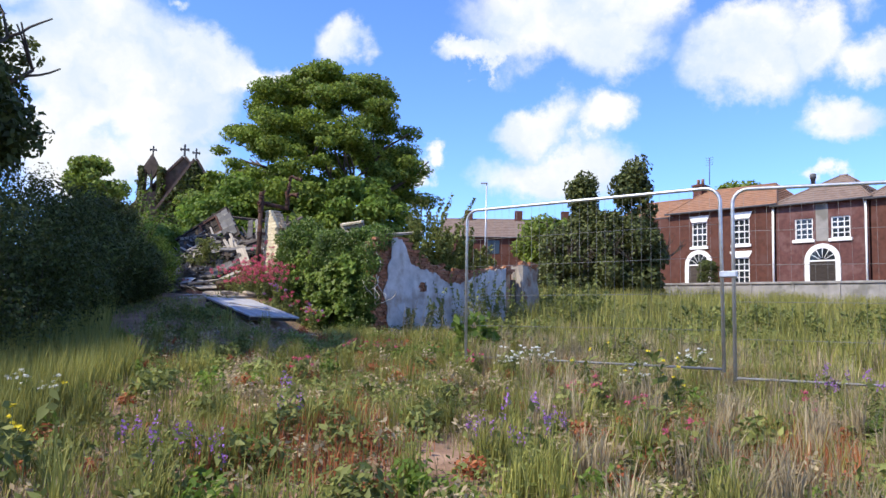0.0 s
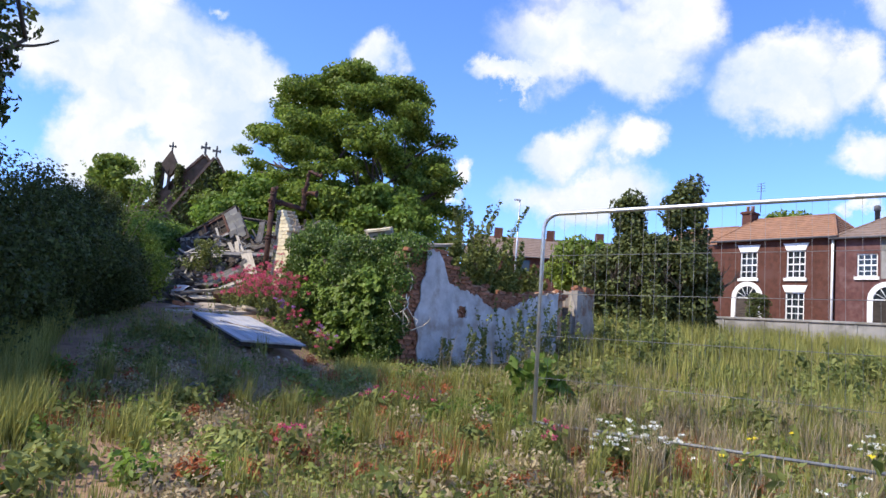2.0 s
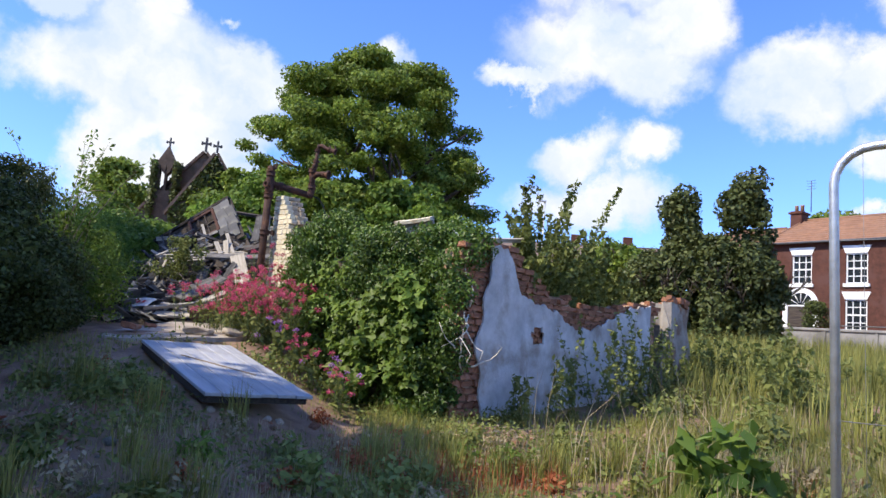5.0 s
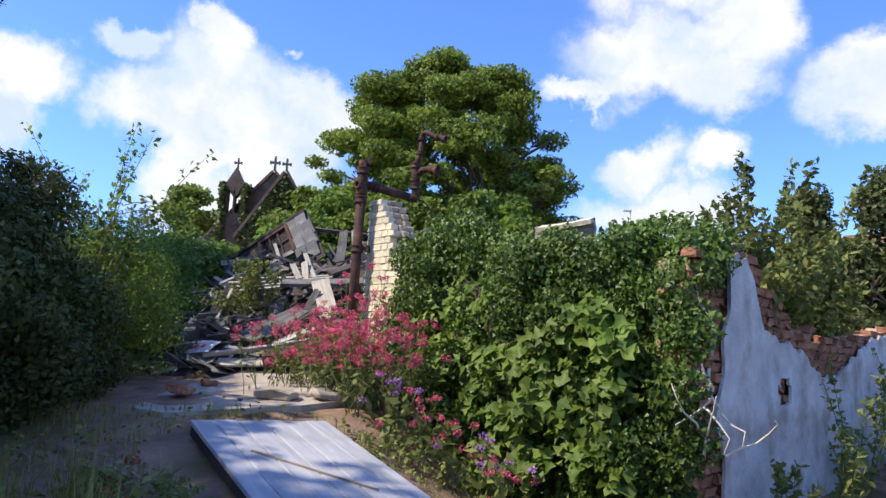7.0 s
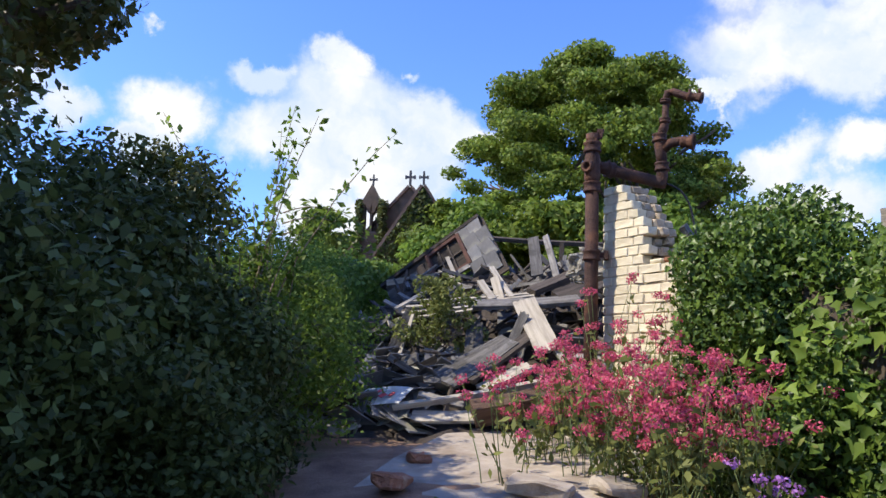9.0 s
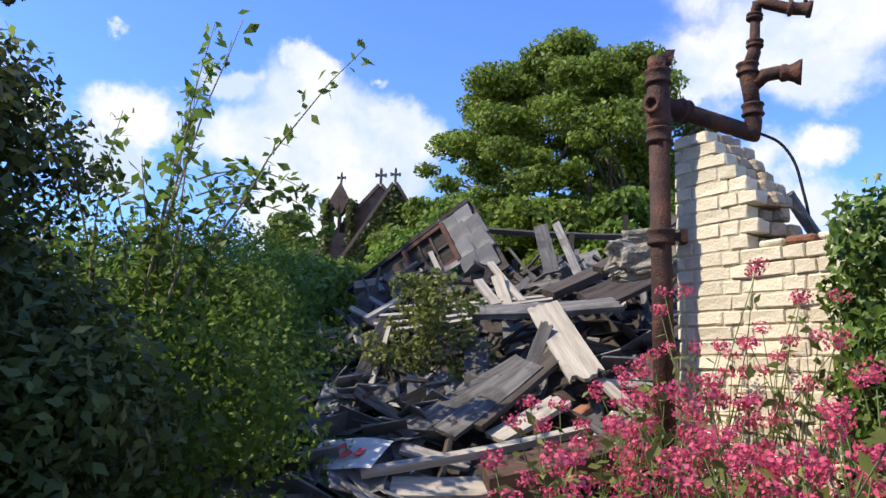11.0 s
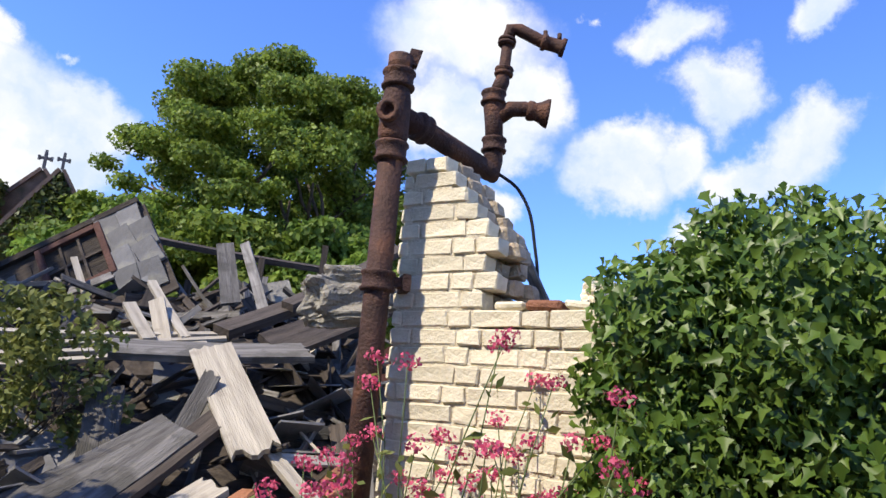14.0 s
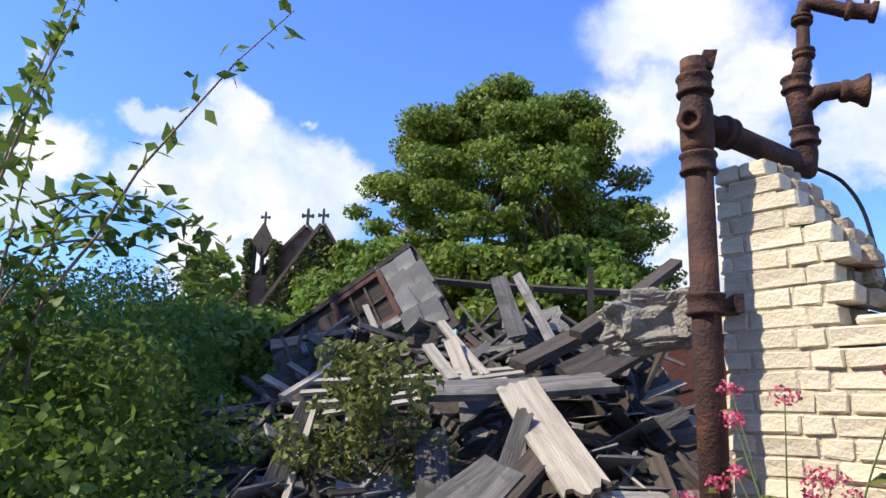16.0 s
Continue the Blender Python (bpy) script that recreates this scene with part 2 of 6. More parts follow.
ORANGE_TILE = surface("orange_clay_tile", (0.20, 0.105, 0.06), (0.33, 0.175, 0.105), 3.0, 0.85, 0.4, 30, third=(0.25, 0.14, 0.09), third_scale=0.9, islands=0.18)
BROWN_TILE = surface("brown_clay_tile", (0.14, 0.10, 0.08), (0.24, 0.175, 0.14), 3.0, 0.85, 0.4, 30, third=(0.2, 0.15, 0.12), third_scale=0.9, islands=0.18)
WHITE_PAINT = surface("white_paint", (0.74, 0.74, 0.73), (0.86, 0.86, 0.85), 5.0, 0.5, 0.05, 40)
LEAD = surface("dark_lead", (0.05, 0.05, 0.055), (0.10, 0.10, 0.11), 4, 0.6, 0.1)
CHURCH_STONE = surface("brown_church_stone", (0.085, 0.062, 0.046), (0.16, 0.12, 0.09), 1.2, 0.95, 0.5, 8, third=(0.055, 0.055, 0.035), third_scale=0.35)
CHURCH_ROOF = surface("brown_church_roof", (0.10, 0.068, 0.054), (0.17, 0.118, 0.092), 1.5, 0.9, 0.3, 8)
GLASS = bpy.data.materials.new("window_glass")
GLASS.use_nodes = True
GLASS.node_tree.nodes["Principled BSDF"].inputs["Base Color"].default_value = (0.02, 0.025, 0.03, 1)
GLASS.node_tree.nodes["Principled BSDF"].inputs["Roughness"].default_value = 0.06
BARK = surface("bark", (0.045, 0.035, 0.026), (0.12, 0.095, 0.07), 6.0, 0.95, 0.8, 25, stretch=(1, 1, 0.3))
TWIG = surface("dry_twig", (0.16, 0.12, 0.085), (0.34, 0.27, 0.2), 9.0, 0.9, 0.2, 40)
BLEACHED = surface("bleached_ivy_stem", (0.5, 0.44, 0.36), (0.7, 0.64, 0.54), 9.0, 0.9, 0.3, 40)
STEM_GREEN = surface("green_stem", (0.07, 0.10, 0.03), (0.13, 0.17, 0.06), 9.0, 0.7, 0.0)
CHESTNUT = leaf_stuff("broad_tree_leaves", (0.085, 0.14, 0.020), (0.25, 0.32, 0.055), 0.45)
YOUNG = leaf_stuff("light_green_leaves", (0.085, 0.15, 0.02), (0.21, 0.30, 0.055), 0.50)
HEDGE = leaf_stuff("hedge_leaves", (0.042, 0.054, 0.014), (0.105, 0.130, 0.034), 0.3)
IVY = leaf_stuff("ivy_leaves", (0.026, 0.060, 0.009), (0.125, 0.195, 0.030), 0.25, 0.42, gloss=0.3)
HOP = leaf_stuff("yellow_green_vine_leaves", (0.085, 0.15, 0.024), (0.20, 0.28, 0.05), 0.40)
CONIFER = leaf_stuff("conifer_leaves", (0.045, 0.060, 0.018), (0.125, 0.145, 0.045), 0.25)
GRASS = leaf_stuff("grass_blades", (0.145, 0.160, 0.034), (0.36, 0.345, 0.10), 0.35, 0.6)
WEED = leaf_stuff("weed_leaves", (0.105, 0.135, 0.034), (0.255, 0.275, 0.08), 0.35, 0.6)
STRAW = leaf_stuff("dry_grass", (0.26, 0.20, 0.11), (0.48, 0.40, 0.25), 0.35, 0.7)
RUSSET = leaf_stuff("russet_sorrel", (0.26, 0.07, 0.03), (0.42, 0.16, 0.07), 0.35, 0.7)
PINK = leaf_stuff("deep_pink_petals", (0.50, 0.055, 0.13), (0.78, 0.17, 0.28), 0.35, 0.6)
PURPLE = leaf_stuff("purple_petals", (0.30, 0.12, 0.42), (0.52, 0.26, 0.64), 0.35, 0.6)
WHITE_PETAL = leaf_stuff("white_petals", (0.70, 0.70, 0.62), (0.9, 0.9, 0.84), 0.3, 0.6, value=0.1)
YELLOW = leaf_stuff("yellow_petals", (0.70, 0.55, 0.03), (0.9, 0.75, 0.06), 0.3, 0.6, value=0.1)
RED_PAPER = surface("faded_red_print", (0.45, 0.05, 0.05), (0.55, 0.1, 0.1), 9, 0.8, 0.0)


# ---- building helpers ----
RNG = np.random.default_rng(7)


def part(name, bm, material, parent=None, label="", kind=""):
    """Links a bmesh as one mesh object, under a thing or a part."""
    me = bpy.data.meshes.new(name)
    bm.to_mesh(me)
    bm.free()
    me.materials.append(material)
    ob = new(name, me)
    if parent:
        ob.parent = parent
    return tagged(ob, label, kind=kind)


def thing(name, label, category, m=None, group="", kind=""):
    ob = new(name)
    ob.empty_display_size = 0.1
    if m is not None:
        ob.matrix_world = m
    return tagged(ob, label, category, group, kind)


def from_arrays(name, verts, faces, material, parent=None, label="", kind=""):
    """One mesh from numpy rows of vertices and of equal-sized faces."""
    me = bpy.data.meshes.new(name)
    k = faces.shape[1]
    me.vertices.add(len(verts))
    me.vertices.foreach_set("co", np.asarray(verts, np.float32).ravel())
    me.loops.add(faces.size)
    me.loops.foreach_set("vertex_index", faces.astype(np.int32).ravel())
    me.polygons.add(len(faces))
    me.polygons.foreach_set("loop_start", np.arange(0, faces.size, k, dtype=np.int32))
    me.update(calc_edges=True)
    me.materials.append(material)
    ob = new(name, me)
    if parent:
        ob.parent = parent
    return tagged(ob, label, kind=kind)


def box(bm, x0, x1, y0, y1, z0, z1, m=None):
    m = m or Matrix()
    v = [bm.verts.new(m @ Vector((x, y, z))) for z in (z0, z1) for y in (y0, y1) for x in (x0, x1)]
    for f in ((0, 2, 3, 1), (4, 5, 7, 6), (0, 1, 5, 4), (2, 6, 7, 3), (0, 4, 6, 2), (1, 3, 7, 5)):
        bm.faces.new([v[i] for i in f])
    return v


def boxed(*a, m=None, bevel=0.0, rough=0.0, cuts=0):
    bm = bmesh.new()
    box(bm, *a, m=m)
    if cuts:
        bmesh.ops.subdivide_edges(bm, edges=bm.edges[:], cuts=cuts, use_grid_fill=True)
    if rough:
        for v in bm.verts:
            v.co += Vector(RNG.normal(0, rough, 3))
    if bevel:
        bmesh.ops.bevel(bm, geom=bm.edges[:], offset=bevel, segments=1, affect="EDGES")
    return bm


def turned(bm, profile, m=None, sides=20):
    """A body of revolution round z from rows of radius, height."""
    m = m or Matrix()
    rings = []
    for r, z in profile:
        rings.append([bm.verts.new(m @ Vector((r * math.cos(2 * math.pi * i / sides), r * math.sin(2 * math.pi * i / sides), z))) for i in range(sides)])
    for a, b in zip(rings, rings[1:]):
        for i in range(sides):
            f = bm.faces.new((a[i], a[(i + 1) % sides], b[(i + 1) % sides], b[i]))
            f.smooth = True
    bm.faces.new(rings[0][::-1])
    bm.faces.new(rings[-1])


def tube(bm, points, radii, sides=6):
    """A tapered tube along points."""
    pts = [Vector(p) for p in points]
    rings = []
    for i, p in enumerate(pts):
        d = (pts[min(i + 1, len(pts) - 1)] - pts[max(i - 1, 0)]).normalized()
        a = d.orthogonal().normalized() if i == 0 else (a - d * a.dot(d)).normalized()
        b = d.cross(a)
        r = radii[i] if isinstance(radii, (list, tuple)) else radii
        rings.append([bm.verts.new(p + r * (a * math.cos(2 * math.pi * k / sides) + b * math.sin(2 * math.pi * k / sides))) for k in range(sides)])
    for a_, b_ in zip(rings, rings[1:]):
        for k in range(sides):
            bm.faces.new((a_[k], a_[(k + 1) % sides], b_[(k + 1) % sides], b_[k])).smooth = True
    bm.faces.new(rings[0][::-1])
    bm.faces.new(rings[-1])


def unit(v):
    return v / np.maximum(np.linalg.norm(v, axis=1, keepdims=True), 1e-9)


def leaf_mesh(name, at, out, size, material, parent=None, label="", kind="", long=1.5, droop=0.0, jitter=0.8, lobed=False):
    """Folded leaves, four triangles or fewer each: at rows of places, facing roughly along rows of out."""
    n = len(at)
    nrm = unit(out + RNG.normal(0, jitter, (n, 3)))
    tip = np.cross(nrm, RNG.normal(0, 1, (n, 3)))
    tip = unit(tip + np.array([0, 0, -droop]))
    side = unit(np.cross(nrm, tip))
    s = (size * RNG.uniform(0.6, 1.3, n))[:, None]
    if lobed:
        flat = ((0, -0.5, 0), (-0.55, -0.18, 0.16), (-0.24, 0.02, 0.05), (0, 0.6, -0.12), (0.24, 0.02, 0.05), (0.55, -0.18, 0.16))
        verts = np.stack([at + side * s * a + tip * s * b * long + nrm * s * c for a, b, c in flat], 1).reshape(-1, 3)
        i = np.arange(n)[:, None] * 6
        faces = np.concatenate([i + [[0, 1, 2]], i + [[0, 2, 3]], i + [[0, 3, 4]], i + [[0, 4, 5]]], 0)
        return from_arrays(name, verts, faces, material, parent, label, kind)
    a = at - tip * s * 0.5 * long
    b = at + tip * s * 0.5 * long
    mid = at - tip * s * 0.1 * long - nrm * s * 0.12
    l, r = mid + side * s * 0.5 + nrm * s * 0.2, mid - side * s * 0.5 + nrm * s * 0.2
    verts = np.stack([a, l, b, r], 1).reshape(-1, 3)
    i = np.arange(n)[:, None] * 4
    faces = np.concatenate([i + [[0, 1, 2]], i + [[0, 2, 3]]], 0)
    return from_arrays(name, verts, faces, material, parent, label, kind)


def clump_points(centres, radii, count, squash=0.8, shell=0.55):
    """Leaf places in ragged clumps: rows of places and of outward ways."""
    c, r = np.asarray(centres, float), np.asarray(radii, float)
    w = r ** 2 / (r ** 2).sum()
    k = RNG.choice(len(c), count, p=w)
    d = unit(RNG.normal(0, 1, (count, 3)))
    rad = r[k][:, None] * (shell + (1.12 - shell) * RNG.random((count, 1)) ** 0.7)
    return c[k] + d * rad * np.array([1, 1, squash]), d + np.array([0, 0, 0.35])


def ground_z(x, y):
    """Height of the open ground, which climbs ahead and has a low mound by the ruin."""
    x, y = np.asarray(x, float), np.asarray(y, float)
    base = 0.055 * np.clip(y, -40, 60) - 0.13 + 0.01 * np.clip(y - 60, 0, 200)
    s = np.clip((y - 8.5) / 6.5, 0, 1)
    e = np.clip((-x - 0.6) / 1.6, 0, 1)
    fall = 1 - np.clip((y - 24) / 8, 0, 1)
    mound = 0.62 * s * s * (3 - 2 * s) * e * e * (3 - 2 * e) * fall
    bumps = 0.035 * np.sin(1.7 * x + 0.6) * np.cos(1.3 * y) + 0.02 * np.sin(4.1 * x) * np.sin(3.7 * y + 1)
    return base + mound + bumps * np.clip((40 - y) / 10, 0, 1)


def gz(x, y):
    return float(ground_z(x, y))


# ---- ground ----
def build_ground():
    xs = np.unique(np.concatenate([np.linspace(-900, -40, 18), np.linspace(-40, -12, 20), np.linspace(-12, 14, 150), np.linspace(14, 60, 30), np.linspace(60, 900, 18)]))
    ys = np.unique(np.concatenate([np.linspace(-600, -30, 14), np.linspace(-30, -3, 18), np.linspace(-3, 26, 170), np.linspace(26, 90, 40), np.linspace(90, 1200, 20)]))
    X, Y = np.meshgrid(xs, ys)
    Z = ground_z(X, Y)
    near = (X > -12) & (X < 14) & (Y > -3) & (Y < 26)
    Z = Z + near * RNG.normal(0, 0.008, X.shape)
    verts = np.stack([X, Y, Z], -1).reshape(-1, 3)
    nx = len(xs)
    i, j = np.meshgrid(np.arange(nx - 1), np.arange(len(ys) - 1))
    a = (j * nx + i).ravel()
    g = from_arrays("ground", verts, np.stack([a, a + 1, a + 1 + nx, a + nx], 1), EARTH, kind="structure")
    return tagged(g, "rough brown earth of an overgrown building plot", "ground")


GROUND = build_ground()

# ---- the ruin's walls ----
WALL_A = pose(-2.52, 16.91, 0, 0, 0, -43.8)   # x runs along the cream wall to the corner, -y faces the path
WALL_B = pose(0.42, 13.85, 0, 0, 0, 50.7)     # x runs along the rendered wall away from the corner


def brick_mesh(name, l, h, d, material, wear=0.004, bevel=0.005):
    bm = boxed(-l / 2, l / 2, 0, d, -h / 2, h / 2, bevel=bevel)
    for v in bm.verts:
        v.co += Vector(RNG.normal(0, wear, 3))
    me = bpy.data.meshes.new(name)
    bm.to_mesh(me)
    bm.free()
    me.materials.append(material)
    return me


def lay(parent, m, mesh, u, z, out=0.0, tilt=0.0, name="brick"):
    ob = new(name, mesh)
    ob.parent = parent
    ob.matrix_local = m @ pose(u, -out, z, 0, tilt, 0)
    return ob


def cream_wall():
    """Flemish bond, three bricks thick, broken away in steps; the rough core shows at the broken end."""
    heights, ends = (2.50, 2.81, 2.82, 2.96, 3.09, 3.19, 3.29, 3.39, 3.47), (4.0, 4.0, 0.46, 0.475, 0.49, 0.44, 0.36, 0.28, 0.19)
    edge = lambda z: float(np.interp(z, heights, ends))
    bm = bmesh.new()
    box(bm, 0.02, 0.25, 0.007, 0.32, 0.9, 3.37)
    box(bm, 0.25, 0.33, 0.008, 0.315, 0.9, 3.29)
    box(bm, 0.33, 0.425, 0.009, 0.31, 0.9, 3.17)
    box(bm, 0.425, 1.3, 0.010, 0.305, 0.9, 2.72)
    box(bm, 1.3, 3.95, 0.023, 0.30, 0.6, 2.70)
    wall = part("wall_1", bm, CREAM_MORTAR, kind="structure", label="broken cream-painted brick wall stepping down beside the pipe")
    tagged(wall, category="wall")
    wall.matrix_world = WALL_A
    full = [brick_mesh("brick", 0.213, 0.067, 0.10, CREAM_BRICK, 0.0025, 0.0065) for _ in range(7)]
    half = [brick_mesh("brick", 0.102, 0.067, 0.10, CREAM_BRICK, 0.0025, 0.0065) for _ in range(6)]
    core = [brick_mesh("brick", 0.104, 0.068, 0.10, CORE_BRICK, 0.006, 0.012) for _ in range(5)]
    stub = brick_mesh("brick", 0.055, 0.067, 0.10, CREAM_BRICK, 0.003, 0.010)
    for row in range(31):
        z = 3.445 - 0.076 * row
        last = min(edge(z), 1.36)
        u = 0.0
        if row % 2:
            lay(wall, Matrix(), stub, 0.03, z, RNG.normal(0, 0.002))
            u = 0.058
        header = row % 2 == 0
        while u < last - 0.05:
            l = 0.1125 if header or u + 0.2 > last + 0.03 else 0.2225
            pick = half if l < 0.2 else full
            lay(wall, Matrix(), pick[int(RNG.integers(len(pick)))], u + l / 2, z, RNG.normal(0, 0.0025), RNG.normal(0, 0.5))
            u += l
            header = not header
        if last < 1:
            for k, back in enumerate((0.105, 0.21)):
                for q in range(2):
                    lay(wall, Matrix(), core[int(RNG.integers(5))], u - 0.055 - 0.112 * q + RNG.uniform(-0.03, 0.035) + 0.02 * k, z + RNG.normal(0, 0.004), -back, RNG.normal(0, 2.5))
    # loose stones bedded on the step
    for i, (u, w, c) in enumerate(((0.55, 0.13, CREAM_BRICK), (0.69, 0.15, RAW_BRICK), (0.86, 0.16, CREAM_BRICK), (1.03, 0.15, CORE_BRICK), (1.2, 0.13, RAW_BRICK))):
        bm = boxed(-w / 2, w / 2, 0.015, 0.20, -0.02, 0.014 + 0.008 * (i % 2), bevel=0.012, rough=0.005)
        ob = part("coping_fragment", bm, c, wall)
        ob.matrix_local = pose(u, 0, 2.815, 0, RNG.normal(0, 2.5), RNG.normal(0, 5))
    return wall


cream_wall()


def rendered_wall():
    """A brick wall with white render; the render has broken away at the corner and along the top."""
    length = 5.3

    def crest(s):
        pts = ((-0.2, 2.55), (0.25, 2.66), (0.8, 2.68), (1.1, 2.50), (1.5, 2.30), (2.6, 2.10), (3.4, 2.12), (4.4, 2.30), (5.3, 2.36))
        return float(np.interp(s, [p[0] for p in pts], [p[1] for p in pts]))

    def face_top(s):
        pts = ((0.30, 2.60), (0.68, 2.64), (0.78, 2.50), (0.98, 2.18), (1.15, 2.08), (1.9, 1.98), (2.35, 1.78), (2.9, 1.80), (3.5, 1.98), (4.2, 2.2), (5.0, 2.28))
        return float(np.interp(s, [p[0] for p in pts], [p[1] for p in pts]))

    bm = bmesh.new()
    steps = np.linspace(-0.10, length, 48)
    prev = None
    for s in steps:
        h = crest(s) - 0.05 + RNG.normal(0, 0.025)
        ring = [bm.verts.new((s, y, z)) for y, z in ((0.06, 0.1), (0.06, h), (0.3, h + 0.02), (0.3, 0.1))]
        if prev:
            for k in range(4):
                bm.faces.new((prev[k], ring[k], ring[(k + 1) % 4], prev[(k + 1) % 4]))
        else:
            bm.faces.new(ring[::-1])
        prev = ring
    bm.faces.new(prev)
    bmesh.ops.recalc_face_normals(bm, faces=bm.faces[:])
    wall = part("wall_2", bm, RAW_MORTAR, kind="structure", label="ruined brick wall with flaking white render")
    tagged(wall, category="wall")
    wall.matrix_world = WALL_B
    # render: a thin shell with a ragged left edge, a ragged top and a hole
    bm = bmesh.new()
    zs = np.linspace(0.15, 1.0, 26)
    cols = np.linspace(0.30, 4.95, 90)
    grid = {}
    for i, s in enumerate(cols):
        for j, f in enumerate(zs):
            lo = 0.25 + 0.03 * s
            z = lo + (face_top(s) + 0.02 * math.sin(17 * s) + 0.015 * math.sin(41 * s) - lo) * (f - 0.15) / 0.85
            edge = 0.10 * math.sin(3.1 * z) + 0.05 * math.sin(11 * z + 1) if i == 0 else 0
            bow = 0.012 * noise.noise(Vector((s * 1.5, z * 1.5, 3)))
            grid[i, j] = bm.verts.new((s + edge, 0.0 + bow, z))
    for i in range(len(cols) - 1):
        for j in range(len(zs) - 1):
            s, z = grid[i, j].co.x, grid[i, j].co.z
            if ((s - 1.45) / 0.13) ** 2 + ((z - 1.62) / 0.11) ** 2 < 1 + 0.5 * math.sin(9 * s + 13 * z):
                continue
            bm.faces.new((grid[i, j], grid[i + 1, j], grid[i + 1, j + 1], grid[i, j + 1]))
    bmesh.ops.delete(bm, geom=[v for v in bm.verts if not v.link_faces], context="VERTS")
    back = bmesh.ops.extrude_face_region(bm, geom=bm.faces[:])
    for v in back["geom"]:
        if isinstance(v, bmesh.types.BMVert):
            v.co.y -= 0.024
    bmesh.ops.recalc_face_normals(bm, faces=bm.faces[:])
    part("render_coat", bm, WHITE_RENDER, wall, "flaking white render")
    full = [brick_mesh("brick", 0.215, 0.066, 0.11, RAW_BRICK, 0.008, 0.008) for _ in range(6)]
    half = [brick_mesh("brick", 0.104, 0.066, 0.11, RAW_BRICK, 0.009, 0.008) for _ in range(5)]
    for row in range(32):
        z = 0.32 + 0.075 * row
        s = -0.12 + (0.06 if row % 2 else 0)
        while s < length:
            header = RNG.random() < 0.35
            l = 0.1125 if header else 0.225
            mid = s + l / 2
            corner = mid < 0.55
            above = z > face_top(mid) - 0.10 and z < crest(mid) + RNG.normal(0.0, 0.03)
            hole = abs(mid - 1.45) < 0.2 and abs(z - 1.62) < 0.16
            if (corner and z < crest(mid)) or above or hole:
                pick = half if header else full
                lay(wall, Matrix(), pick[int(RNG.integers(len(pick)))], mid, z, -0.016 + RNG.normal(0, 0.009), RNG.normal(0, 1.5))
            s += l
    return wall


rendered_wall()


def wall_pier():
    """The stub of wall past the doorway, bare brick on top and grey render on its side."""
    bm = boxed(5.75, 6.65, -0.05, 0.32, 0.5, 2.42, rough=0.02, cuts=4)
    pier = part("wall_3", bm, PIER_GREY, kind="structure", label="stub of ruined wall with grey render and brick top")
    tagged(pier, category="wall")
    pier.matrix_world = WALL_B
    me = [brick_mesh("brick", 0.215, 0.066, 0.11, RAW_BRICK, 0.01, 0.008) for _ in range(4)]
    for i in range(26):
        s, row = 5.8 + RNG.random() * 0.8, i % 4
        lay(pier, Matrix(), me[i % 4], s, 2.36 + 0.06 * row * (1 - abs(s - 6.1)), -0.05 + 0.25 * RNG.random() - 0.1, RNG.normal(0, 9))
    bm = boxed(5.3, 5.75, 0.12, 0.30, 0.5, 2.0, rough=0.02, cuts=3)
    ob = part("door_jamb", bm, DARK_WOOD, pier)


wall_pier()


def slab():
    bm = bmesh.new()
    n = 18
    pts = []
    for i in range(n):
        a = 2 * math.pi * i / n
        r = 1 + 0.14 * math.sin(3 * a + 1) + RNG.normal(0, 0.05)
        pts.append((0.85 * r * math.cos(a), 1.25 * r * math.sin(a)))
    low = [bm.verts.new((x, y, -0.3)) for x, y in pts]
    high = [bm.verts.new((x, y, 0.02 * math.sin(3 * x))) for x, y in pts]
    for i in range(n):
        bm.faces.new((low[i], low[(i + 1) % n], high[(i + 1) % n], high[i]))
    bm.faces.new(high)
    bm.faces.new(low[::-1])
    s = part("concrete_slab", bm, CONCRETE, kind="structure", label="bare broken concrete floor slab scattered with grit")
    tagged(s, category="slab")
    s.matrix_world = pose(-3.0, 15.35, 1.385, 4.5, 1.0, -6)


slab()


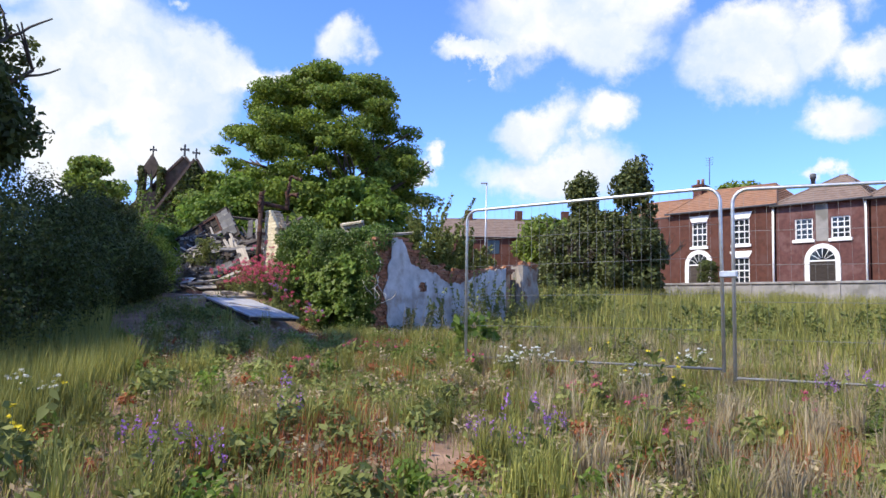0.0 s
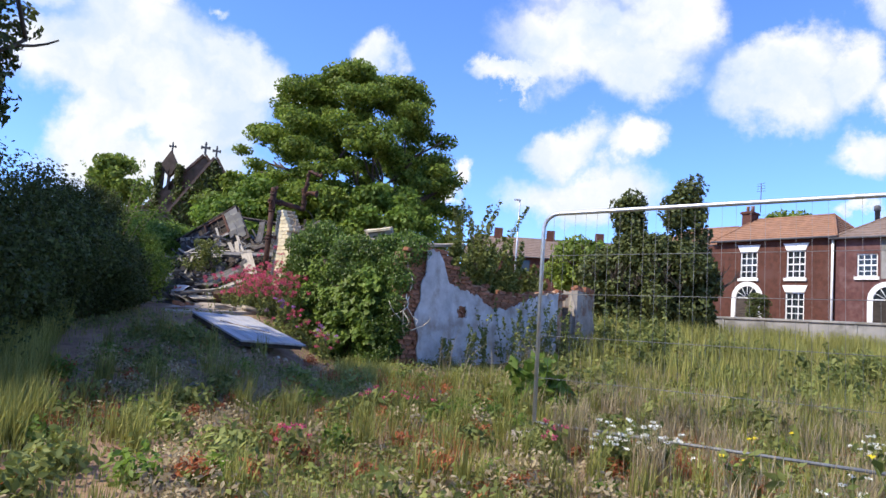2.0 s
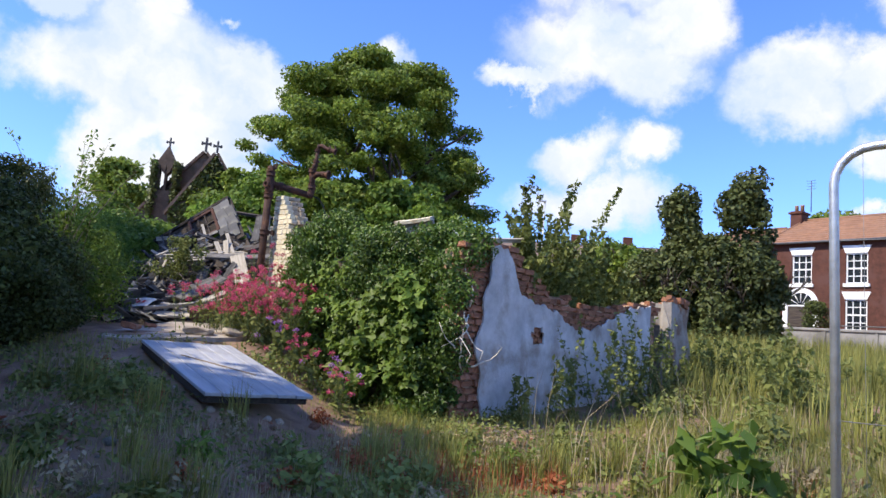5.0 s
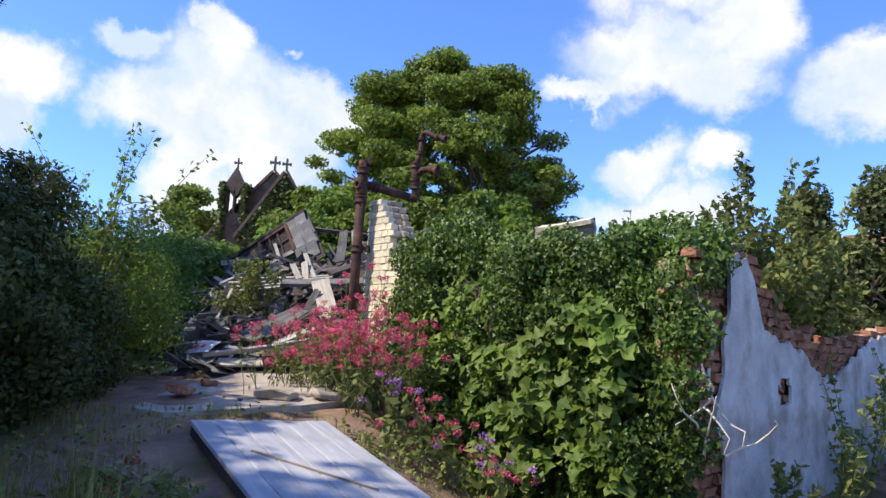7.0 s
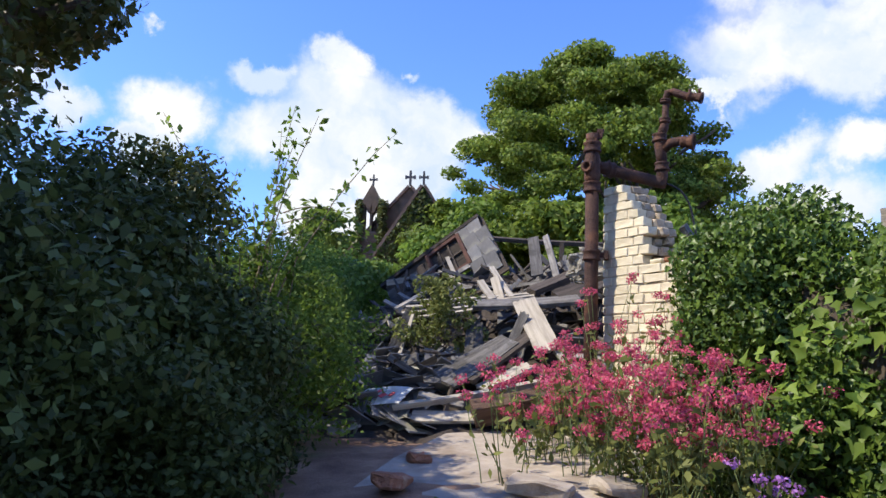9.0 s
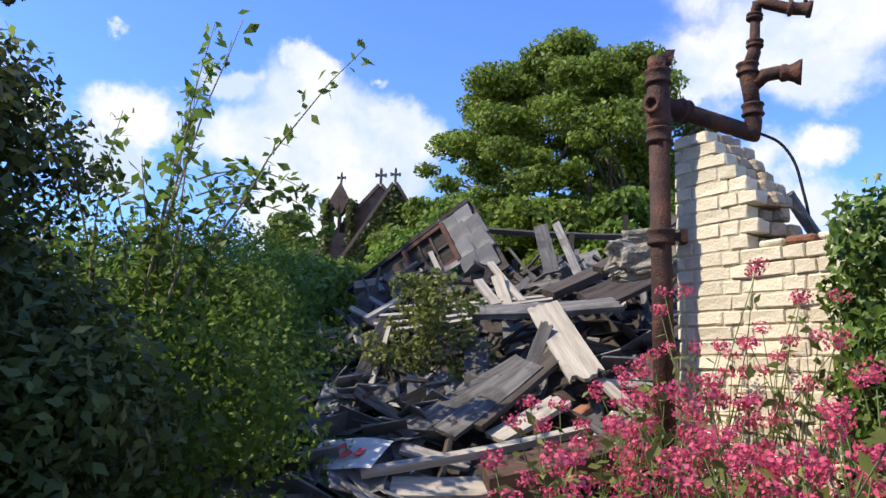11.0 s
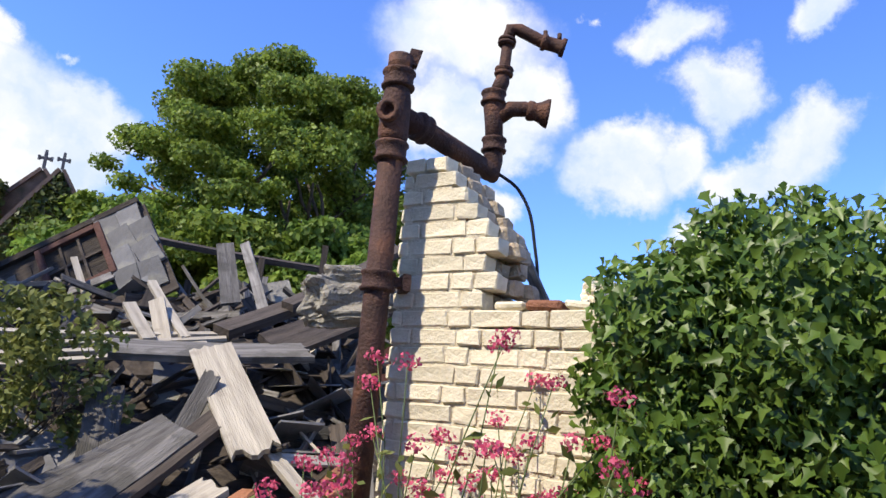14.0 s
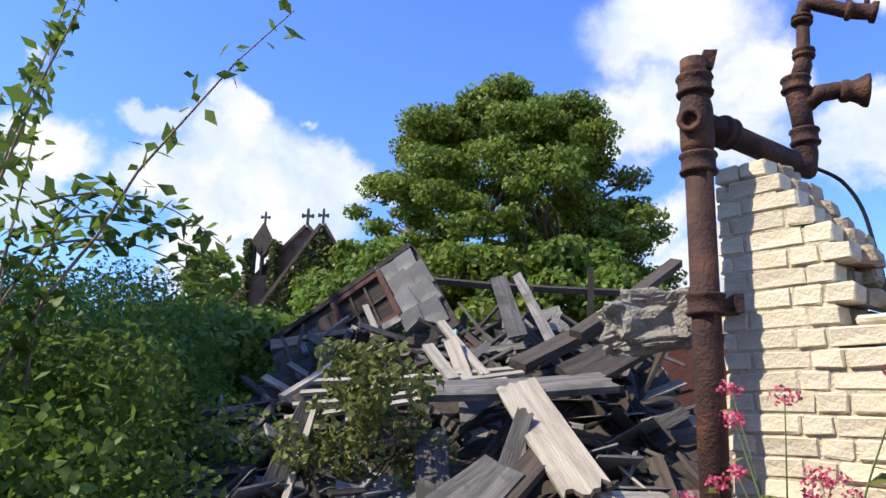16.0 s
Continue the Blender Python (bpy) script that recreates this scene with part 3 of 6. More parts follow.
def plank(name, p0, p1, width, thick, material, label, roll=0.0, ragged=0.0, category="plank"):
    """A board between two places, with sawn or splintered ends."""
    a, b = Vector(p0), Vector(p1)
    l = (b - a).length
    n = 9
    bm = bmesh.new()
    rows = []
    for i in range(8):
        x = l * i / 7
        bend = 0.012 * l * math.sin(math.pi * i / 7)
        row = []
        for y in np.linspace(-width / 2, width / 2, n if ragged else 4):
            dx = RNG.uniform(0, ragged) if i == 7 else -RNG.uniform(0, ragged * 0.4) if i == 0 else 0
            row.append([bm.verts.new((x + dx, y + RNG.normal(0, 0.001), z - bend)) for z in (-thick / 2, thick / 2)])
        rows.append(row)
    for r, q in zip(rows, rows[1:]):
        for k in range(len(r) - 1):
            bm.faces.new((r[k][1], q[k][1], q[k + 1][1], r[k + 1][1]))
            bm.faces.new((r[k][0], r[k + 1][0], q[k + 1][0], q[k][0]))
        bm.faces.new((r[0][0], q[0][0], q[0][1], r[0][1]))
        bm.faces.new((r[-1][1], q[-1][1], q[-1][0], r[-1][0]))
    for row in (rows[0], rows[-1]):
        for k in range(len(row) - 1):
            bm.faces.new((row[k][0], row[k][1], row[k + 1][1], row[k + 1][0]))
    bmesh.ops.recalc_face_normals(bm, faces=bm.faces[:])
    ob = part(name, bm, material)
    tagged(ob, label, category)
    x = (b - a).normalized()
    up = Vector((0, -0.45, 0.9))
    y = up.cross(x).normalized()
    z = x.cross(y)
    rot = Matrix((x, y, z)).transposed().to_4x4()
    ob.matrix_world = Matrix.Translation(a) @ rot @ pose(0, 0, 0, roll, 0, 0)
    return ob


# ---- iron pipes ----
def iron_pipes():
    stack = thing("soil_pipe_stack", "rusty cast-iron soil pipe with branches fixed to the cream wall", "pipe", pose(-2.61, 16.80, 1.30, 0, 0.2, 0))
    r = 0.055
    bm = bmesh.new()
    turned(bm, [(r, 0), (r, 2.58)])
    part("lower_pipe", bm, RUST_IRON, stack)

    def collar(name, m, rr=0.055, tall=0.09, parent=stack):
        bm = bmesh.new()
        turned(bm, [(rr, 0), (rr + 0.018, 0.004), (rr + 0.021, 0.014), (rr + 0.012, 0.024), (rr + 0.012, tall - 0.024), (rr + 0.021, tall - 0.014), (rr + 0.018, tall - 0.004), (rr, tall)], m)
        return part(name, bm, RUST_IRON, parent)

    collar("collar", pose(0, 0, 1.55))
    collar("collar", pose(0, 0, 2.12))
    collar("collar", pose(0, 0, 2.46))
    bm = bmesh.new()
    turned(bm, [(r, 2.2), (r + 0.012, 2.24), (r + 0.012, 2.40), (r, 2.46), (r, 2.62), (r - 0.012, 2.625), (r - 0.012, 2.5)])
    part("branch_fitting", bm, RUST_IRON, stack)
    # broken lip on the open end
    bm = bmesh.new()
    box(bm, 0.02, 0.075, -0.02, 0.02, 2.58, 2.66, pose(0, 0, 0, 0, 0, 0))
    for v in bm.verts:
        if v.co.z > 2.6:
            v.co.x += 0.02
    part("broken_lip", bm, RUST_IRON, stack)
    # access door on the front
    bm = bmesh.new()
    turned(bm, [(0.052, 0), (0.052, 0.035), (0.030, 0.035), (0.028, 0.006)], pose(-0.03, -0.045, 2.33, 90, 0, -25), 18)
    part("access_plate", bm, RUST_IRON, stack)
    # wall bracket
    for z in (1.60,):
        bm = bmesh.new()
        box(bm, 0.04, 0.13, -0.015, 0.05, z - 0.02, z + 0.02)
        box(bm, 0.10, 0.135, -0.03, 0.10, z - 0.035, z + 0.035)
        part("wall_bracket", bm, RUST_IRON, stack)
    base = Vector((-2.61, 16.80, 1.30))
    t = Vector((-2.57, 16.83, 3.65)) - base
    e = Vector((-2.06, 17.19, 3.59)) - base

    def along(a, b):
        return Matrix.Translation(a) @ (b - a).to_track_quat("Z", "Y").to_matrix().to_4x4()

    bm = bmesh.new()
    l = (e - t).length
    turned(bm, [(0.05, 0), (0.05, l)], along(t, e))
    part("cross_pipe", bm, RUST_IRON, stack)
    collar("collar", along(t, e) @ pose(0, 0, 0.085), 0.05, 0.07)
    # bend and riser
    bm = bmesh.new()
    up = e + Vector((0.02, 0, 0.10))
    tube(bm, [e - (e - t) * 0.12, e + Vector((0.015, 0.01, 0.0)), e + Vector((0.02, 0.0, 0.06)), up + Vector((0, 0, 0.06))], [0.05, 0.058, 0.05, 0.045], 14)
    part("bend", bm, RUST_IRON, stack)
    collar("collar", along(up, up + Vector((-0.01, 0, 1))), 0.045, 0.08)
    bm = bmesh.new()
    r0 = up + Vector((0, 0, 0.06))
    r1 = r0 + Vector((-0.02, 0, 0.23))
    turned(bm, [(0.045, 0), (0.047, 0.10), (0.052, 0.18), (0.05, (r1 - r0).length)], along(r0, r1))
    part("junction", bm, RUST_IRON, stack)
    collar("collar", along(r1 - Vector((0, 0, 0.03)), r1 + Vector((0, 0, 1))), 0.046, 0.075)
    # side trumpet
    bm = bmesh.new()
    q0 = r0 + Vector((0, 0, 0.13))
    tube(bm, [q0, q0 + Vector((0.07, -0.02, 0.055)), q0 + Vector((0.14, -0.04, 0.06)), q0 + Vector((0.19, -0.055, 0.045))], [0.045, 0.042, 0.04, 0.042], 14)
    part("side_branch", bm, RUST_IRON, stack)
    q1 = q0 + Vector((0.15, -0.04, 0.055))
    bm = bmesh.new()
    turned(bm, [(0.042, 0), (0.052, 0.01), (0.052, 0.03), (0.046, 0.045), (0.055, 0.07), (0.074, 0.10), (0.076, 0.115), (0.06, 0.115), (0.045, 0.06)], along(q1, q1 + Vector((1, -0.25, -0.1))), 18)
    part("trumpet_end", bm, RUST_IRON, stack)
    # thin upper pipe with a spout
    s0 = r1 + Vector((0.01, 0, 0.02))
    s1 = s0 + Vector((0.05, 0, 0.38))
    bm = bmesh.new()
    tube(bm, [s0, s0 + Vector((0.03, 0, 0.09)), s0 + Vector((0.035, 0, 0.14)), s1], [0.042, 0.04, 0.03, 0.028], 12)
    part("upper_pipe", bm, RUST_IRON, stack)
    collar("collar", along(s0 + Vector((0.035, 0, 0.12)), s1), 0.03, 0.05)
    collar("collar", along(s0 + (s1 - s0) * 0.78, s1), 0.028, 0.045)
    bm = bmesh.new()
    tube(bm, [s1 - Vector((0, 0, 0.05)), s1 + Vector((0.01, 0, 0.02)), s1 + Vector((0.05, -0.01, 0.02)), s1 + Vector((0.17, -0.04, -0.04)), s1 + Vector((0.22, -0.05, -0.055))], [0.03, 0.034, 0.034, 0.034, 0.032], 12)
    part("spout_pipe", bm, RUST_IRON, stack)
    d0 = s1 + Vector((0.17, -0.04, -0.04))
    bm = bmesh.new()
    turned(bm, [(0.034, 0), (0.046, 0.006), (0.046, 0.022), (0.037, 0.03), (0.037, 0.10), (0.05, 0.108), (0.05, 0.13), (0.034, 0.13), (0.03, 0.05)], along(d0, d0 + Vector((1, -0.25, -0.26))), 16)
    part("spout_socket", bm, RUST_IRON, stack)
    for k in (0.02, 0.10):
        bm = bmesh.new()
        tube(bm, [d0 + Vector((k, 0, 0.02)), d0 + Vector((k, 0, 0.065))], [0.012, 0.012], 6)
        part("lug", bm, RUST_IRON, stack)
    # cable from the bend
    c = new("cable", bpy.data.curves.new("cable", "CURVE"))
    c.data.dimensions, c.data.bevel_depth, c.data.bevel_resolution = "3D", 0.009, 2
    sp = c.data.splines.new("BEZIER")
    way = [base + e + Vector((0.03, 0, 0.01)), Vector((-1.87, 17.20, 3.50)), Vector((-1.77, 17.21, 3.2)), Vector((-1.74, 17.21, 2.84))]
    sp.bezier_points.add(len(way) - 1)
    for b, p in zip(sp.bezier_points, way):
        b.co, b.handle_left_type, b.handle_right_type = p, "AUTO", "AUTO"
    c.data.materials.append(RUBBER_BLACK)
    tagged(c, "black cable hanging from the rusty pipe behind the wall", "cable")


iron_pipes()


# ---- site fence ----
def fence_panel(m, length=3.35, height=2.0):
    f = thing("site_fence_panel", "galvanised mesh site fence panel standing in weeds", "fence", m, "site fence panels")
    r = 0.02
    bm = bmesh.new()
    pts = [(0, 0, 0)] + [(0, 0, height - 0.16)] + [(0.16 - 0.16 * math.cos(a), 0, height - 0.16 + 0.16 * math.sin(a)) for a in np.linspace(0.3, 1.57, 5)]
    pts += [(length - p[0], 0, p[2]) for p in pts[::-1]]
    tube(bm, pts, r, 10)
    part("tube_frame", bm, GALVANISED, f)
    bm = bmesh.new()
    tube(bm, [(0, 0, 0.03), (length, 0, 0.03)], r * 0.7, 8)
    part("bottom_rail", bm, WIRE, f)
    for z in (0.45, 0.85, 1.25, 1.62):
        bm = bmesh.new()
        tube(bm, [(0, 0, z), (length, 0, z)], 0.0025, 5)
        part("cross_wire", bm, WIRE, f)
    for k in range(1, 30):
        x = length * k / 30
        bm = bmesh.new()
        tube(bm, [(x, 0, 0.1), (x, 0, height - 0.005)], 0.0013, 4)
        part("mesh_wire", bm, WIRE, f)
    return f


def fence():
    a, b = Vector((1.80, 9.17, 2.53)), Vector((4.42, 7.02, 2.50))
    rz = math.degrees(math.atan2(b.y - a.y, b.x - a.x))
    l = math.hypot(b.x - a.x, b.y - a.y)
    fence_panel(pose(a.x, a.y, 0.50, 0, -1.0, rz), l, 2.03)
    d = (b - a).normalized()
    second = b + Vector((0.09, -0.07, 0))
    rz2 = rz + 12
    fence_panel(pose(second.x, second.y, 0.47, 0, -0.5, rz2), 3.4, 2.08)
    for p in (a, b, second + Vector((3.4 * math.cos(radians(rz2)), 3.4 * math.sin(radians(rz2)), 0))):
        z = gz(p.x, p.y)
        bm = boxed(-0.35, 0.35, -0.11, 0.11, 0, 0.13, bevel=0.03)
        ft = part("concrete_block", bm, CONCRETE)
        tagged(ft, "grey concrete block holding the site fence upright", "concrete block", "fence blocks")
        ft.matrix_world = pose(p.x, p.y, z - 0.02, 0, 0, rz + 90)
    bm = bmesh.new()
    box(bm, -0.09, 0.09, -0.035, 0.035, -0.035, 0.035)
    bmesh.ops.bevel(bm, geom=bm.edges[:], offset=0.01, segments=1, affect="EDGES")
    cl = part("fence_clamp", bm, GALVANISED)
    tagged(cl, "galvanised clamp joining two fence panels", "clamp")
    cl.matrix_world = pose(b.x + 0.04, b.y - 0.03, 1.62, 0, 0, rz)
    bm = bmesh.new()
    p, q = Vector((2.3, 9.5, 0)), Vector((5.2, 6.6, 0))
    tube(bm, [(p.x + (q.x - p.x) * k / 6, p.y + (q.y - p.y) * k / 6, gz(p.x + (q.x - p.x) * k / 6, p.y + (q.y - p.y) * k / 6) + 0.03) for k in range(7)], 0.022, 8)
    pole = part("white_pole", bm, WHITE_PAINT)
    tagged(pole, "long white pole lying in the weeds", "pole")


fence()


# ---- trees and far shrubs ----
def limbs(bm, base, height, radius, spread, rng, depth=3):
    """Trunk and limbs; returns the ends of the limbs."""
    ends = []

    def grow(p, way, l, r, d):
        pts, q = [p], p.copy()
        w = way.copy()
        for _ in range(4):
            w = (w + Vector(rng.normal(0, 0.14, 3))).normalized()
            q = q + w * l / 4
            pts.append(q.copy())
        tube(bm, pts, [r * (1 - 0.12 * i) for i in range(5)], 8 if d == depth else 5)
        if d == 0:
            ends.append(q)
            return
        for k in range(4 if d == depth else 3):
            a = rng.uniform(0, 2 * math.pi)
            side = Vector((math.cos(a), math.sin(a), 0)) * spread
            grow(pts[-1 - (k % 2)], (w * 0.7 + side + Vector((0, 0, 0.25))).normalized(), l * rng.uniform(0.62, 0.8), r * 0.55, d - 1)

    grow(Vector(base), Vector((0, 0, 1)), height, radius, depth)
    return ends


def tree(name, base, trunk_h, trunk_r, clumps, leaves, size, material, label, squash=0.75, seed=1, spread=0.8, group="", long=1.5, shell=0.55):
    """clumps: rows of x, y, z, radius relative to the foot of the trunk."""
    rng = np.random.default_rng(seed)
    t = thing(name, label, "tree", pose(*base), group)
    bm = bmesh.new()
    limbs(bm, (0, 0, -0.3), trunk_h, trunk_r, spread, rng)
    part("trunk", bm, BARK, t)
    c = np.array(clumps)
    at, out = clump_points(c[:, :3], c[:, 3], leaves, squash, shell)
    leaf_mesh("crown", at, out, size, material, t, kind="stuff", long=long)
    return t


def dome_clumps(rng, n, wide, low, high, small, big, lean=0.0):
    """Clumps over a broad dome, with gaps and an uneven outline."""
    rows = []
    for _ in range(n):
        a = rng.uniform(0, 2 * math.pi)
        f = rng.random() ** 0.75
        h = low + (high - low) * f
        reach = wide * math.sqrt(max(0.05, 1 - ((f - 0.33) / 0.72) ** 2)) * rng.uniform(0.55, 1.05)
        rows.append((reach * math.cos(a) + lean * f, reach * math.sin(a), h, rng.uniform(small, big)))
    return rows


def far_green():
    g = np.random.default_rng(11)
    tree("broad_tree", (-4.3, 43, 2.2), 4.6, 0.5, dome_clumps(g, 290, 6.2, 3.0, 13.1, 0.45, 1.1, 0.3), 150000, 0.125, CHESTNUT,
         "tall broad-crowned deciduous tree in full leaf behind the ruin", squash=0.48, seed=3, shell=0.2)
    # shrubs in front of the tree
    for i, (x, y, w, h) in enumerate(((-8.6, 38, 2.6, 5.6), (-5.2, 37, 2.8, 5.4), (-1.6, 37.5, 2.7, 6.0), (-10.0, 40, 1.8, 6.0))):
        tree("shrub", (x, y, gz(x, y)), 1.2, 0.12, dome_clumps(g, 40, w, 0.8, h, 0.5, 0.95), 12000, 0.17, YOUNG if i % 2 == 0 else CHESTNUT,
             "dense green shrub growing behind the rubble heap", seed=20 + i, group="shrubs behind the rubble")
    tree("round_tree", (-36, 84, 4), 2.5, 0.3, dome_clumps(g, 40, 3.4, 4.0, 13.2, 0.9, 1.6), 9000, 0.35, CHESTNUT, "round green tree beside the church", seed=31)
    for i, (x, y, w, h) in enumerate(((-7.0, 22.6, 1.3, 1.7), (-8.3, 25.2, 1.8, 2.1), (-10.0, 28.5, 2.2, 2.6), (-7.2, 20.6, 0.9, 1.4), (-12.9, 33, 2.6, 2.8))):
        tree("leafy_shrub", (x, y, gz(x, y)), 0.8, 0.06, dome_clumps(g, 44, w, 0.4, h, 0.3, 0.6), 9000, 0.085, YOUNG,
             "light green shrub growing between hedge and rubble", seed=70 + i, group="light green shrubs")
    # overhanging tree by the hedge
    tree("overhanging_tree", (-12.7, 17.9, gz(-12.7, 17.9)), 4.0, 0.28, dome_clumps(g, 80, 3.2, 4.0, 8.6, 0.5, 1.0), 22000, 0.13, HEDGE,
         "dark leafy tree overhanging from beyond the hedge", seed=33)
    # two trees out of view, added to shade the path and hedge
    tree("overhanging_tree", (-9.3, 8.4, gz(-9.3, 8.4)), 3.6, 0.25, dome_clumps(g, 80, 2.6, 3.6, 9.5, 0.5, 1.0), 18000, 0.14, HEDGE,
         "unseen dark leafy tree added beyond the hedge to cast shade", seed=34)
    tree("overhanging_tree", (-8.7, 11.6, gz(-8.7, 11.6)), 2.2, 0.2, dome_clumps(g, 100, 2.1, 2.4, 5.9, 0.5, 0.9), 24000, 0.12, HEDGE,
         "unseen dark leafy tree added beyond the hedge to cast shade", seed=35)
    # small tree added where its crown keeps the sun off the hedge
    tree("overhanging_tree", (-7.9, 13.2, gz(-7.9, 13.2)), 2.2, 0.18, dome_clumps(g, 90, 1.2, 2.2, 4.3, 0.45, 0.8), 20000, 0.11, HEDGE,
         "dark leafy tree rising behind the hedge", seed=36)
    # columnar trees near the fence
    for i, (x, y, h, w) in enumerate(((12.6, 34.8, 7.3, 1.4), (10.3, 35.8, 6.4, 0.85), (11.4, 35.3, 4.8, 1.8), (9.3, 36.7, 3.7, 1.6), (13.2, 35.0, 4.2, 0.9))):
        z = gz(x, y)
        rows = []
        for _ in range(46):
            f = g.random()
            a, rr = g.uniform(0, 6.28), w * (1 - 0.55 * f ** 2) * g.uniform(0.3, 0.95)
            rows.append((rr * math.cos(a), rr * math.sin(a), 0.3 + f * (h - 0.4), g.uniform(0.35, 0.7)))
        tree("columnar_tree", (x, y, z), 1.6, 0.12, rows, 11000, 0.14, CONIFER, "dark green upright tree beyond the site fence", 1.1, 40 + i, 0.3, "upright trees")
    for i, (x, y, z, h, w) in enumerate(((30.5, 60, 3, 9.8, 3.2), (44.5, 48, 2.5, 12.5, 2.6), (48, 45, 2.5, 10.8, 2.8), (13.5, 60, 3, 6.0, 2.2), (15.5, 62, 3, 5.6, 2.0))):
        tree("garden_tree", (x, y, z), 3, 0.25, dome_clumps(g, 46, w, 2.6, h, 0.6, 1.2), 9000, 0.24, CHESTNUT, "distant green garden tree behind the houses", seed=50 + i, group="garden trees")


far_green()


# ---- houses ----
HOUSE = pose(20.99, 47.57, 2.45, 0, 0, -53.1) @ Matrix.Scale(1.2, 4)    # x runs along the fronts, -y faces the plot


def roof(parent, x0, x1, y0, y1, eave, ridge, rx0, rx1, material):
    """A hipped tile roof in courses."""
    ym = (y0 + y1) / 2
    o = 0.22
    bm = bmesh.new()
    courses = 11
    for k in range(courses):
        f0, f1 = k / courses, (k + 1) / courses
        lift = 0.035
        for side in (-1, 1):
            ya = (y0 - o if side < 0 else y1 + o)
            a0, a1 = x0 - o + (rx0 - x0 + o) * f0, x1 + o + (rx1 - x1 - o) * f0
            b0, b1 = x0 - o + (rx0 - x0 + o) * f1, x1 + o + (rx1 - x1 - o) * f1
            za, zb = eave + (ridge - eave) * f0 + lift, eave + (ridge - eave) * f1
            pa, pb = ya + (ym - ya) * f0, ya + (ym - ya) * f1
            v = [bm.verts.new(c) for c in ((a0, pa, za), (a1, pa, za), (b1, pb, zb), (b0, pb, zb), (a0, pa, za - lift), (a1, pa, za - lift))]
            bm.faces.new(v[:4])
            bm.faces.new((v[4], v[5], v[1], v[0]))
        for xe, xr in ((x0 - o, rx0), (x1 + o, rx1)):
            ca, cb = xe + (xr - xe) * f0, xe + (xr - xe) * f1
            za, zb = eave + (ridge - eave) * f0 + lift, eave + (ridge - eave) * f1
            v = [bm.verts.new(c) for c in ((ca, y0 - o + (ym - y0 + o) * f0, za), (ca, y1 + o + (ym - y1 - o) * f0, za), (cb, y1 + o + (ym - y1 - o) * f1, zb), (cb, y0 - o + (ym - y0 + o) * f1, zb))]
            bm.faces.new(v)
    bmesh.ops.remove_doubles(bm, verts=bm.verts[:], dist=0.002)
    bmesh.ops.recalc_face_normals(bm, faces=bm.faces[:])
    r = part("roof", bm, material, parent)
    bm = bmesh.new()
    tube(bm, [(rx0, ym, ridge), (rx1 + 0.01, ym, ridge)], 0.09, 6)
    for xe, xr in ((x0 - o, rx0), (x1 + o, rx1)):
        for ye in (y0 - o, y1 + o):
            tube(bm, [(xe, ye, eave + 0.03), (xr, ym, ridge)], 0.06, 6)
    part("ridge_tiles", bm, material, r)
    bm = bmesh.new()
    tube(bm, [(x0 - o, y0 - o - 0.04, eave), (x1 + o, y0 - o - 0.04, eave)], 0.055, 8)
    part("gutter", bm, LEAD, r)


def sash(parent, x, z0, w, h, lintel=True, rows=4, cols=3):
    """A white sash window, set back in its opening, with a wedge lintel and a sill."""
    win = part("window", boxed(x - w / 2, x + w / 2, 0.10, 0.16, z0, z0 + h), GLASS, parent, "dark sash window panes")
    f = 0.06
    for a in ((x - w / 2, x - w / 2 + f, z0, z0 + h), (x + w / 2 - f, x + w / 2, z0, z0 + h), (x - w / 2, x + w / 2, z0 + h - f, z0 + h), (x - w / 2, x + w / 2, z0, z0 + f), (x - w / 2, x + w / 2, z0 + h / 2 - 0.035, z0 + h / 2 + 0.035)):
        part("frame", boxed(a[0], a[1], 0.05, 0.099, a[2], a[3]), WHITE_PAINT, win, "white painted frame")
    for c in range(1, cols):
        xx = x - w / 2 + w * c / cols
        part("glazing_bar", boxed(xx - 0.018, xx + 0.018, 0.065, 0.098, z0 + f, z0 + h - f), WHITE_PAINT, win, "white glazing bar")
    for k in range(1, rows):
        if k * 2 == rows:
            continue
        zz = z0 + h * k / rows
        part("glazing_bar", boxed(x - w / 2 + f, x + w / 2 - f, 0.066, 0.097, zz - 0.018, zz + 0.018), WHITE_PAINT, win, "white glazing bar")
    part("sill", boxed(x - w / 2 - 0.10, x + w / 2 + 0.10, -0.09, 0.09, z0 - 0.16, z0, bevel=0.015), WHITE_PAINT, win, "white window sill")
    if lintel:
        bm = bmesh.new()
        v = [bm.verts.new((xx, y, zz)) for y in (-0.03, 0.08) for xx, zz in ((x - w / 2, z0 + h), (x + w / 2, z0 + h), (x + w / 2 + 0.16, z0 + h + 0.36), (x - w / 2 - 0.16, z0 + h + 0.36))]
        for q in ((0, 1, 2, 3), (7, 6, 5, 4), (0, 4, 5, 1), (1, 5, 6, 2), (2, 6, 7, 3), (3, 7, 4, 0)):
            bm.faces.new([v[i] for i in q])
        bmesh.ops.recalc_face_normals(bm, faces=bm.faces[:])
        part("lintel", bm, WHITE_PAINT, win, "white splayed lintel")


